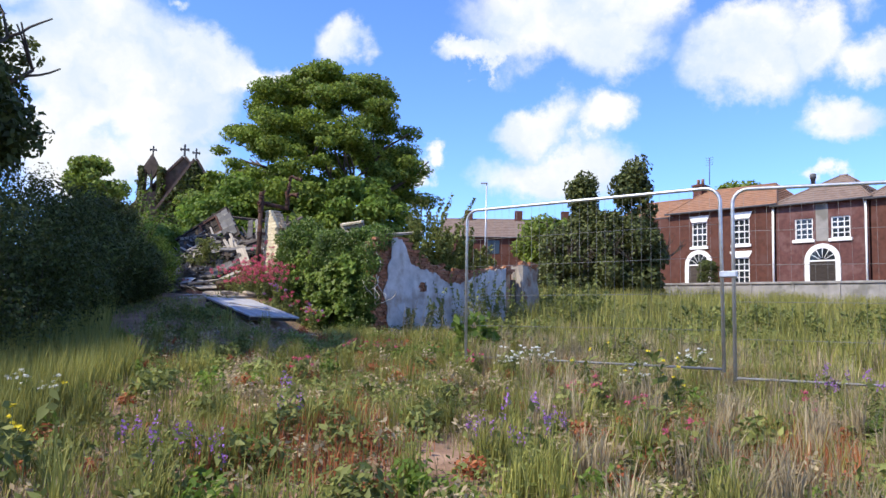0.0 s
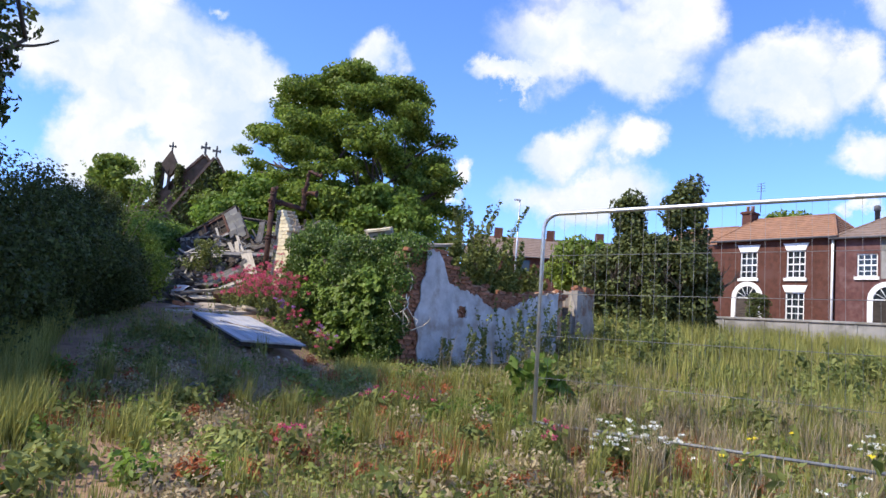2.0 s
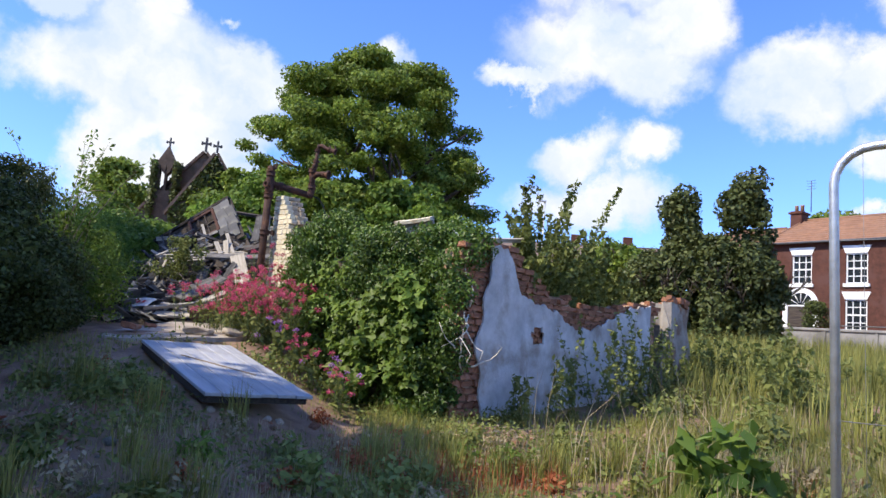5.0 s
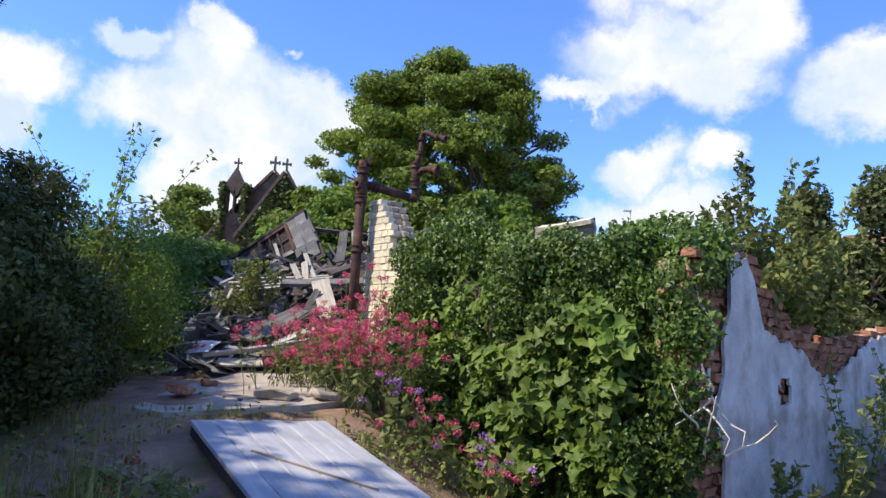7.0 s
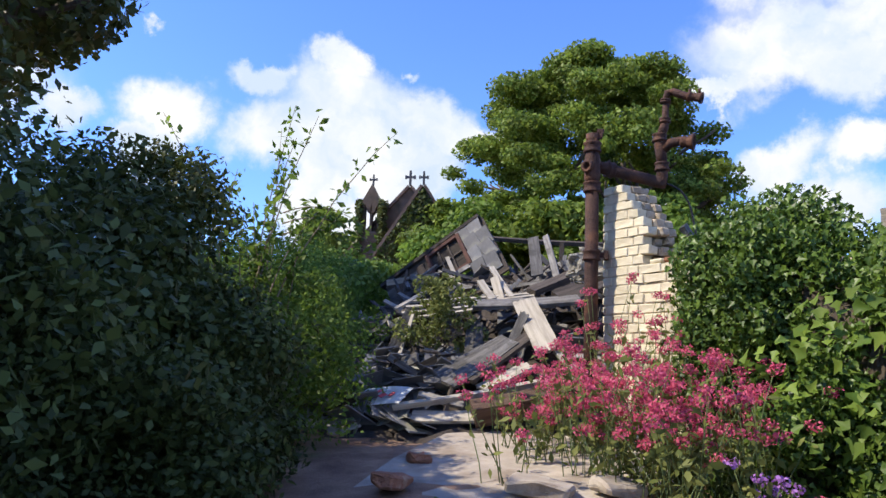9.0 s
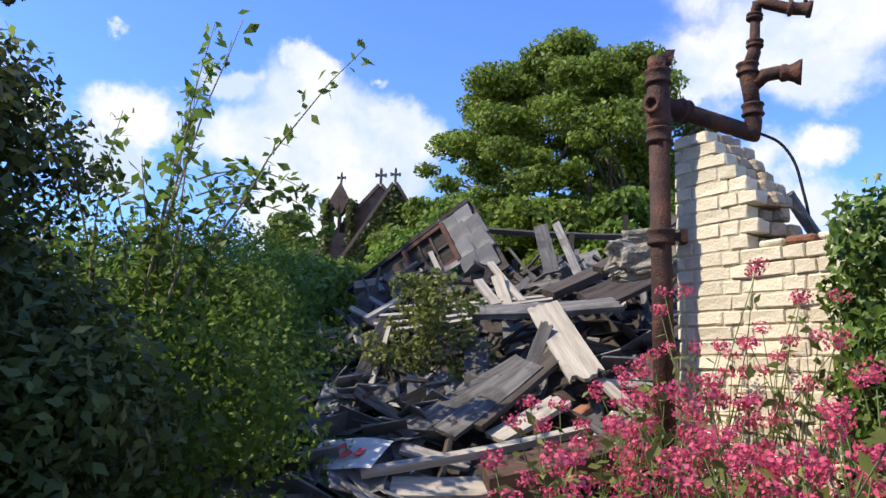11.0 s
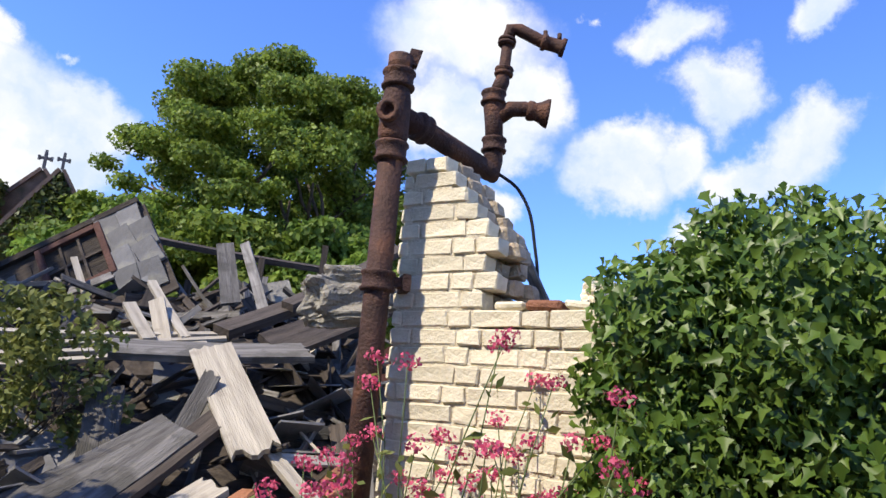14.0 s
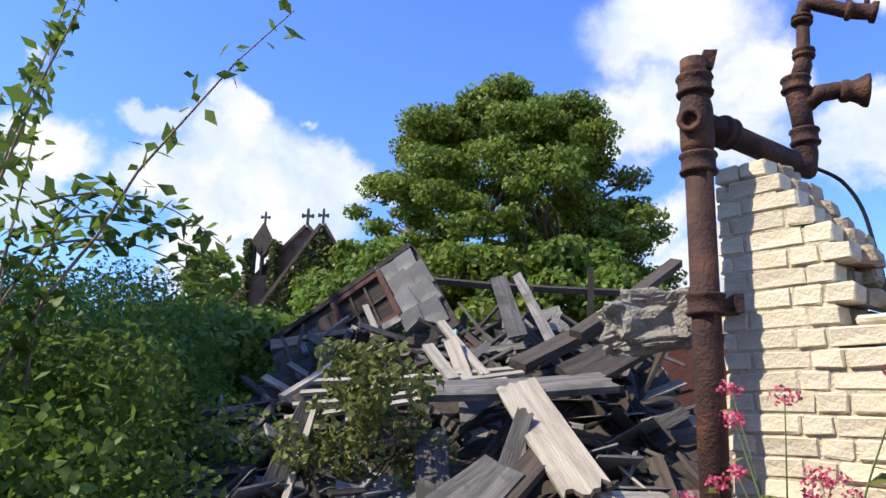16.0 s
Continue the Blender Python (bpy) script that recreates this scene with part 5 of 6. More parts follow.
def heap():
    g = np.random.default_rng(31)
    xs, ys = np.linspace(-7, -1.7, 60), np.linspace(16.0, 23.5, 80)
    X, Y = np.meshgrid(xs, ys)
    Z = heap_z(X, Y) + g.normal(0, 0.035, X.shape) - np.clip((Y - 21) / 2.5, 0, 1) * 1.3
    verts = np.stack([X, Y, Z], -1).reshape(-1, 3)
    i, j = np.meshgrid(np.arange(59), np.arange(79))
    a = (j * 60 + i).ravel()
    # dark colour here stands for the deep shade between the planks
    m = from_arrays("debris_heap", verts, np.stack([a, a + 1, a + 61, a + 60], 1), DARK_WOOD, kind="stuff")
    tagged(m, "debris under the planks, coloured dark for the shaded gaps", "rubble")
    pale, grey, dark = "pale splintered board on the rubble heap", "grey weathered board on the rubble heap", "dark broken roof timber in the rubble heap"
    # the large boards
    plank("broken_board", (-3.34, 18.10, 2.62), (-3.03, 17.46, 2.16), 0.23, 0.03, PALE_WOOD, "wide pale board with splintered ends leaning on the heap", 12, 0.09)
    plank("batten", (-3.92, 19.30, 3.12), (-3.54, 18.55, 2.70), 0.06, 0.03, PALE_WOOD, pale, 0, 0.02)
    plank("batten", (-3.95, 18.82, 2.90), (-3.73, 18.45, 2.66), 0.08, 0.03, PALE_WOOD, pale)
    plank("batten", (-3.80, 18.90, 2.95), (-3.65, 18.5, 2.64), 0.10, 0.03, PALE_WOOD, pale, 25)
    plank("board", (-3.86, 18.15, 2.58), (-2.83, 18.3, 2.66), 0.30, 0.04, OLD_WOOD, "thick grey board lying across the heap", -8, 0.06)
    plank("board", (-4.08, 16.95, 1.78), (-3.42, 17.62, 2.22), 0.17, 0.03, OLD_WOOD, grey, 8)
    plank("board", (-3.80, 16.9, 1.80), (-3.36, 17.55, 2.20), 0.16, 0.03, OLD_WOOD, grey, 4)
    plank("board", (-3.66, 17.0, 1.84), (-3.16, 17.75, 2.32), 0.15, 0.035, DARK_WOOD, grey, -6)
    plank("board", (-3.52, 16.98, 1.78), (-3.18, 17.28, 1.98), 0.18, 0.03, PALE_WOOD, pale, -10, 0.04)
    plank("board", (-3.79, 17.85, 2.36), (-3.72, 17.52, 2.06), 0.17, 0.03, OLD_WOOD, grey, 10)
    plank("rafter", (-3.34, 18.6, 2.76), (-2.3, 19.65, 3.42), 0.14, 0.07, DARK_WOOD, dark)
    plank("rafter", (-3.02, 18.4, 2.68), (-2.12, 19.2, 3.2), 0.24, 0.05, DARK_WOOD, dark, 15)
    plank("rafter", (-2.95, 18.9, 3.0), (-2.05, 19.9, 3.72), 0.10, 0.06, DARK_WOOD, dark)
    plank("slat", (-3.36, 20.0, 3.62), (-3.10, 19.0, 2.95), 0.08, 0.03, OLD_WOOD, grey, 30)
    plank("slat", (-3.52, 20.0, 3.6), (-3.34, 19.1, 3.0), 0.14, 0.02, OLD_WOOD, grey, 10)
    plank("slat", (-2.95, 17.50, 2.13), (-2.62, 17.08, 1.85), 0.07, 0.03, PALE_WOOD, pale)
    plank("slat", (-4.42, 17.42, 2.02), (-4.46, 17.95, 2.45), 0.03, 0.03, PALE_WOOD, pale)
    plank("slat", (-4.52, 17.5, 2.05), (-4.50, 18.0, 2.48), 0.12, 0.02, OLD_WOOD, grey, 40)
    plank("batten", (-4.74, 18.2, 2.52), (-4.50, 18.7, 2.80), 0.05, 0.03, PALE_WOOD, pale)
    for k in range(4):
        plank("batten", (-4.65, 18.02 + 0.13 * k, 2.40 + 0.075 * k), (-3.5 + 0.1 * k, 18.35 + 0.11 * k, 2.62 + 0.05 * k), 0.045, 0.022, PALE_WOOD, "long pale roofing batten on the heap")
    plank("beam", (-3.50, 16.55, 1.60), (-2.75, 16.85, 1.78), 0.17, 0.16, BROWN_WOOD, "heavy brown rotten beam at the foot of the heap")
    plank("pole", (-4.15, 16.5, 1.62), (-3.0, 16.9, 1.86), 0.045, 0.045, PALE_WOOD, "pale round pole at the foot of the heap")
    plank("board", (-4.0, 16.55, 1.55), (-3.4, 16.62, 1.58), 0.14, 0.025, PALE_WOOD, pale, 5)
    # many loose boards and slates
    n = 0
    while n < 290:
        x, y = g.uniform(-5.2, -2.1), g.uniform(16.4, 20.9)
        if (x > -2.75 and y < 17.25) or (x > -4.0 and y < 16.75):
            continue
        z = float(heap_z(x, y)) + g.uniform(0.0, 0.10)
        a = g.normal(0.5, 1.0)
        l = g.uniform(0.18, 0.9)
        d = Vector((math.cos(a), math.sin(a), 0.45 * math.sin(a) + g.normal(0, 0.4))) * l * 0.5
        c = Vector((x, y, z))
        # half are dark timber, which also paints in the heap's shadowed gaps
        m, lab = ((OLD_WOOD, grey), (DARK_WOOD, dark), (OLD_WOOD, grey), (PALE_WOOD, pale))[int(g.choice(4, p=(0.26, 0.50, 0.16, 0.08)))]
        plank("loose_board", c - d, c + d, g.uniform(0.02, 0.11), g.uniform(0.012, 0.028), m, lab, g.normal(0, 45), 0.03 if g.random() < 0.4 else 0.0)
        n += 1
    # slates, sliding down the near left side
    me = []
    for _ in range(4):
        bm = boxed(-0.13, 0.13, -0.2, 0.2, -0.005, 0.005, rough=0.004)
        s = bpy.data.meshes.new("slate")
        bm.to_mesh(s)
        bm.free()
        s.materials.append(SLATE)
        me.append(s)
    for k in range(90):
        x, y = (g.uniform(-4.9, -3.9), g.uniform(16.4, 17.9)) if k < 60 else (g.uniform(-5.0, -2.4), g.uniform(17, 20.4))
        ob = new("slate", me[k % 4])
        tagged(ob, "grey roof slate slid down the rubble heap", "slate", "loose slates")
        ob.matrix_world = pose(x, y, float(heap_z(x, y)) + 0.05, 20 + g.normal(0, 14), g.normal(0, 14), g.uniform(0, 360))
    # printed sheet
    bm = bmesh.new()
    grid = [[bm.verts.new((x, y, 0.02 * math.sin(9 * x + 5 * y))) for y in np.linspace(-0.13, 0.13, 5)] for x in np.linspace(-0.23, 0.23, 9)]
    for r, q in zip(grid, grid[1:]):
        for k in range(4):
            bm.faces.new((r[k], q[k], q[k + 1], r[k + 1]))
    bmesh.ops.solidify(bm, geom=bm.faces[:], thickness=0.003)
    sh = part("printed_sheet", bm, WHITE_PAINT)
    tagged(sh, "crumpled white plastic sheet with red print", "sheet")
    sh.matrix_world = pose(-4.28, 16.62, 1.70, 28, 0, -12)
    for k in range(5):
        bar = part("print_mark", boxed(-0.03, 0.035, -0.012, 0.03 + 0.01 * (k % 2), 0, 0.003), RED_PAPER, sh)
        bar.matrix_local = pose(-0.17 + 0.07 * k, -0.05 + 0.03 * (k % 3), 0.026, 0, 0, 20 * k)
    # concrete lump by the pipe
    bm = bmesh.new()
    bmesh.ops.create_icosphere(bm, subdivisions=5, radius=1.0)
    for v in bm.verts:
        p = v.co.copy()
        f = 1 + 0.34 * noise.noise(p * 1.9) + 0.20 * noise.noise(p * 4) + 0.10 * noise.noise(p * 11) + 0.04 * noise.noise(p * 26)
        q = Vector([math.copysign(abs(c) ** 0.5, c) for c in p]) * f
        v.co = Vector((q.x * 0.25, q.y * 0.2, q.z * 0.15))
    lump = part("concrete_lump", bm, PALE_CONCRETE)
    tagged(lump, "rough pale lump of broken concrete on the heap", "rubble")
    lump.matrix_world = pose(-2.60, 17.95, 2.97, 0, -6, -8)
    # collapsed slate-hung shed wall with a window
    sh = thing("collapsed_dormer", "collapsed slate-hung dormer with a rusty window, tilted on the heap", "dormer", pose(-5.02, 20.7, 3.12, -20, -34, -8))
    part("board_face", boxed(-0.75, 0.40, -0.02, 0.03, -0.95, 0.42), DARK_WOOD, sh)
    part("roof_edge", boxed(-0.8, 1.02, -0.07, 0.10, 0.423, 0.48), DARK_WOOD, sh)
    for k in range(8):
        part("cladding_board", boxed(-0.74 + 0.14 * k, -0.61 + 0.14 * k, -0.035, -0.022, -0.94, 0.30 + 0.012 * (k % 3)), DARK_WOOD if k % 3 else OLD_WOOD, sh)
    part("window_recess", boxed(0.05, 0.62, -0.036, 0.03, -0.18, 0.38), DARK_WOOD, sh)
    for a in ((0.03, 0.09, -0.2, 0.4), (0.58, 0.64, -0.2, 0.4), (0.09, 0.58, -0.2, -0.14), (0.09, 0.58, 0.34, 0.4)):
        part("window_frame", boxed(a[0], a[1], -0.085, -0.037, a[2], a[3], bevel=0.006), ROTTEN_RED, sh, "brown rotten window frame")
    for x in (0.24, 0.41):
        part("glazing_bar", boxed(x - 0.012, x + 0.012, -0.065, -0.038, -0.14, 0.34), DARK_WOOD, sh)
    part("glazing_bar", boxed(0.09, 0.58, -0.064, -0.039, 0.09, 0.115), DARK_WOOD, sh)
    part("back_face", boxed(0.62, 1.05, 0.0, 0.03, -0.6, 0.42), DARK_WOOD, sh)
    for k in range(4):
        for q in range(3):
            bm = boxed(-0.10, 0.10, -0.008, 0.008, -0.14, 0.14, rough=0.004)
            s = part("slate", bm, SLATE, sh)
            s.matrix_local = pose(0.72 + 0.2 * (q % 2) + 0.03 * g.normal(), -0.03 - 0.01 * q, 0.28 - 0.22 * k + 0.02 * q, g.normal(8, 3), g.normal(0, 5), 0)
    plank("ridge_timber", (-5.0, 21.4, 3.9), (-2.2, 21.6, 3.75), 0.07, 0.06, DARK_WOOD, "dark roof timber across the back of the heap")
    for x, z in ((-3.6, 3.5), (-3.3, 3.7), (-2.7, 3.9), (-3.95, 3.4)):
        plank("stud", (x, 20.9, 2.4), (x + 0.06, 21.0, z), 0.06, 0.05, DARK_WOOD, "dark upright stud in the rubble")
    plank("plaster_board", (-3.7, 20.7, 3.1), (-2.9, 20.9, 3.35), 0.35, 0.03, PALE_CONCRETE, "torn pale plasterboard in the rubble", 40)
    for k in range(14):
        x, y = g.uniform(-3.2, -2.45), g.uniform(16.9, 17.8)
        bm = boxed(-0.07, 0.07, -0.05, 0.05, -0.035, 0.035, bevel=0.012, rough=0.008)
        b = part("brick_fragment", bm, (RAW_BRICK, PALE_CONCRETE, CREAM_BRICK)[k % 3])
        tagged(b, "broken brick among the timber", "brick", "broken bricks")
        b.matrix_world = pose(x, y, float(heap_z(x, y)) + 0.05, g.normal(0, 25), g.normal(0, 25), g.uniform(0, 360))
    # shrub growing in the heap
    g2 = np.random.default_rng(8)
    rows = [(g2.normal(0, 0.17), g2.normal(0, 0.15), g2.uniform(0.03, 0.8), g2.uniform(0.04, 0.11)) for _ in range(50)]
    tree("bush", (-4.15, 17.75, float(heap_z(-4.15, 17.75))), 0.35, 0.015, rows, 3000, 0.03, WEED, "leafy green weed bush growing through the rubble", 1.0, 9, 0.6)


heap()


# ---- loose boards by the path and over the ivy ----
def loose_boards():
    b = thing("fallen_door", "pale grey boarded door lying flat beside the path", "door", pose(-1.93, 12.97, 1.09, 1, -9, 127))
    x = -0.49
    for k, w in enumerate((0.16, 0.17, 0.15, 0.17, 0.16, 0.15)):
        part("board", boxed(-1.0 + 0.01 * (k % 3), 1.05 - 0.02 * (k % 2), x, x + w - 0.006, 0, 0.03, bevel=0.004), SHEET, b)
        x += w
    part("ledge", boxed(-0.95, 1.0, -0.46, 0.46, -0.06, -0.002), DARK_WOOD, b)
    part("split_twig", boxed(-0.4, 0.45, -0.006, 0.006, 0.031, 0.04, m=pose(0, 0, 0, 0, 0, 35)), TWIG, b)
    plank("fascia_board", (-0.58, 16.30, 3.13), (-0.08, 15.97, 3.18), 0.10, 0.045, CREAM_BRICK, "white painted fascia board above the ivy", 0)
    plank("roof_boarding", (-0.60, 16.38, 3.00), (-0.06, 16.02, 3.05), 0.32, 0.04, PALE_WOOD, "pale broken boarding lying above the ivy", 75, 0.03)
    for px, py, pz, s in ((-1.66, 16.62, 2.885, 0.10), (-1.27, 16.44, 3.12, 0.085)):
        bm = bmesh.new()
        bmesh.ops.create_icosphere(bm, subdivisions=4, radius=1.0)
        for v in bm.verts:
            p = v.co.copy()
            f = 1 + 0.4 * noise.noise(p * 1.7 + Vector((px, 0, 0))) + 0.22 * noise.noise(p * 4.5) + 0.1 * noise.noise(p * 11)
            v.co = Vector((p.x * 1.15, p.y * 0.8, p.z * 0.85)) * f * s
        ob = part("plaster_lump", bm, CREAM_BRICK)
        tagged(ob, "torn cream plaster lump above the ivy", "rubble", "plaster lumps")
        ob.matrix_world = pose(px, py, pz, 0, 20, 30)
    plank("lean_timber", (-1.87, 17.15, 3.2), (-1.60, 17.25, 2.80), 0.10, 0.05, OLD_WOOD, "grey timber leaning behind the broken wall")
    plank("lean_timber", (-1.92, 17.3, 2.9), (-1.0, 17.4, 2.95), 0.06, 0.05, OLD_WOOD, "grey timber leaning behind the broken wall")
    plank("scaffold_tube", (0.42, 14.5, 2.74), (1.3, 15.5, 2.92), 0.05, 0.05, PALE_WOOD, "grey pole lying along the wall top")
    plank("top_board", (0.22, 14.15, 2.73), (0.62, 14.35, 2.75), 0.16, 0.035, WHITE_PAINT, "white board lying on the wall top")
    for k, (px, py, s) in enumerate(((-2.75, 14.75, 0.16), (-2.35, 14.9, 0.13), (-3.5, 14.6, 0.12), (-3.6, 15.4, 0.10))):
        bm = boxed(-s, s, -s * 0.6, s * 0.6, -0.03, 0.04, bevel=0.015, rough=0.012, cuts=1)
        ob = part("concrete_piece", bm, CONCRETE if k < 2 else RAW_BRICK)
        tagged(ob, "broken piece of concrete or brick on the slab", "rubble", "broken pieces")
        ob.matrix_world = pose(px, py, max(gz(px, py), 1.36) + 0.03, 4, 6, 40 * k)


loose_boards()


# ---- wild flowers and weeds ----
def stalks(bm, base, n, height, lean, rng, r=0.004):
    """Leaning stalks; returns their tips and places along them."""
    tips, along = [], []
    for _ in range(n):
        w = Vector((rng.normal(0, lean), rng.normal(0, lean), 1)).normalized()
        h = height * rng.uniform(0.6, 1.1)
        q = Vector(base) + Vector((rng.normal(0, 0.05), rng.normal(0, 0.05), 0))
        pts = [q]
        for _ in range(4):
            w = (w + Vector(rng.normal(0, 0.09, 3))).normalized()
            pts.append(pts[-1] + w * h / 4)
        tube(bm, pts, [r, r, r * 0.8, r * 0.7, r * 0.5], 4)
        tips.append(pts[-1])
        along += [pts[1].lerp(pts[4], rng.random()) for _ in range(7)]
    return tips, along


def flower_plant(name, x, y, z, n, height, petal, leaf, label, rng, head=0.045, lean=0.3, petals=26, leaf_size=0.05, psize=0.016, group="", flat=0.7):
    p = thing(name, label, "flower", pose(x, y, z), group)
    bm = bmesh.new()
    tips, along = stalks(bm, (0, 0, -0.03), n, height, lean, rng)
    part("stalk", bm, STEM_GREEN, p, kind="stuff")
    at = np.array(along)
    leaf_mesh("leaves", at + rng.normal(0, 0.02, at.shape), np.tile([0.0, 0, 0.7], (len(at), 1)), leaf_size, leaf, p, kind="stuff", long=2.2)
    t = np.repeat(np.array(tips), petals, 0)
    off = unit(rng.normal(0, 1, t.shape)) * head * rng.random((len(t), 1)) ** 0.4
    leaf_mesh("blossom", t + off * [1, 1, flat], off / head, psize, petal, p, kind="stuff", long=1.2, jitter=0.5)
    return p


def flowers():
    g = np.random.default_rng(41)
    # red valerian at the foot of the cream wall
    spots = []
    for k in range(24):
        u = g.uniform(0.1, 1.9)
        o = g.uniform(0.25, 1.25)
        v = WALL_A @ Vector((u - 0.1, -o, 0))
        spots.append((v.x, v.y))
    for k in range(16):
        spots.append((-2.75 + g.uniform(-0.25, 1.25), 15.35 + g.uniform(-0.55, 0.6)))
    for k in range(12):
        spots.append((-2.15 + g.uniform(-0.35, 0.5), 14.75 + g.uniform(-0.35, 0.35)))
    for x, y in spots:
        flower_plant("red_valerian", x, y, max(gz(x, y), 1.30), 6, g.uniform(0.5, 0.95), PINK, WEED, "red valerian with clustered deep pink flowers by the wall", g, 0.052, 0.28, 60, 0.032, 0.014, "red valerian")
    for u, o, h in ((0.30, 0.30, 1.15), (0.42, 0.42, 1.3), (0.55, 0.25, 1.2), (0.66, 0.38, 1.1), (0.80, 0.30, 1.0), (0.95, 0.40, 1.1), (1.1, 0.3, 0.9), (0.2, 0.5, 0.95), (0.6, 0.6, 1.15), (-0.05, 0.45, 0.8)):
        v = WALL_A @ Vector((u, -o, 0))
        flower_plant("red_valerian", v.x, v.y, max(gz(v.x, v.y), 1.30), 7, h, PINK, WEED, "tall straggling red valerian against the cream wall", g, 0.046, 0.17, 54, 0.030, 0.013, "red valerian")
    for x, y in ((-1.5, 14.7), (-1.25, 14.35), (-1.75, 14.5), (-1.0, 14.1), (-1.55, 14.2), (-0.9, 13.8)):
        flower_plant("red_valerian", x, y, gz(x, y), 8, g.uniform(0.4, 0.6), PINK if g.random() < 0.5 else PURPLE, WEED, "pink and purple valerian below the ivy", g, 0.045, 0.35, 32, 0.05, 0.016, "red valerian")
    # open ground
    for x, y, n, h in ((-0.5, 3.6, 7, 0.42), (-0.25, 3.9, 6, 0.35), (1.75, 4.0, 9, 0.5), (1.5, 4.3, 5, 0.35), (0.1, 4.6, 4, 0.5), (5.2, 6.4, 9, 0.5), (5.5, 6.0, 8, 0.55), (2.2, 5.0, 5, 0.35)):
        flower_plant("purple_toadflax", x, y, gz(x, y), n, h, PURPLE, WEED, "purple toadflax flowering on open ground", g, 0.03, 0.2, 22, 0.04, 0.014, "purple toadflax", 2.6)
    for x, y in ((2.3, 8.0), (2.45, 8.15), (2.15, 7.9), (2.55, 7.85), (-2.1, 5.6), (-2.3, 5.8), (4.6, 8.4), (4.75, 8.5), (3.3, 6.7)):
        flower_plant("white_daisies", x, y, gz(x, y), 14, 0.42, WHITE_PETAL, WEED, "clump of small white daisies in the weeds", g, 0.026, 0.35, 14, 0.04, 0.016, "white daisies", 0.4)
    for x, y in ((-1.35, 3.6), (-1.5, 3.9), (-1.15, 3.4), (3.3, 6.0), (3.0, 7.2), (3.6, 6.4)):
        flower_plant("yellow_hawkweed", x, y, gz(x, y), 5, 0.6, YELLOW, WEED, "yellow flowered weed on leafy stems", g, 0.022, 0.25, 12, 0.06, 0.016, "yellow weeds", 0.4)
    for x, y in ((2.55, 6.0), (2.75, 6.1), (2.95, 5.5), (2.9, 4.3), (1.9, 8.3), (4.4, 5.4), (0.2, 9.6), (0.6, 9.8), (-0.2, 7.5)):
        flower_plant("pink_valerian", x, y, gz(x, y), 6, 0.35, PINK, WEED, "small pink valerian on open ground", g, 0.035, 0.3, 22, 0.045, 0.015, "pink valerian")


flowers()


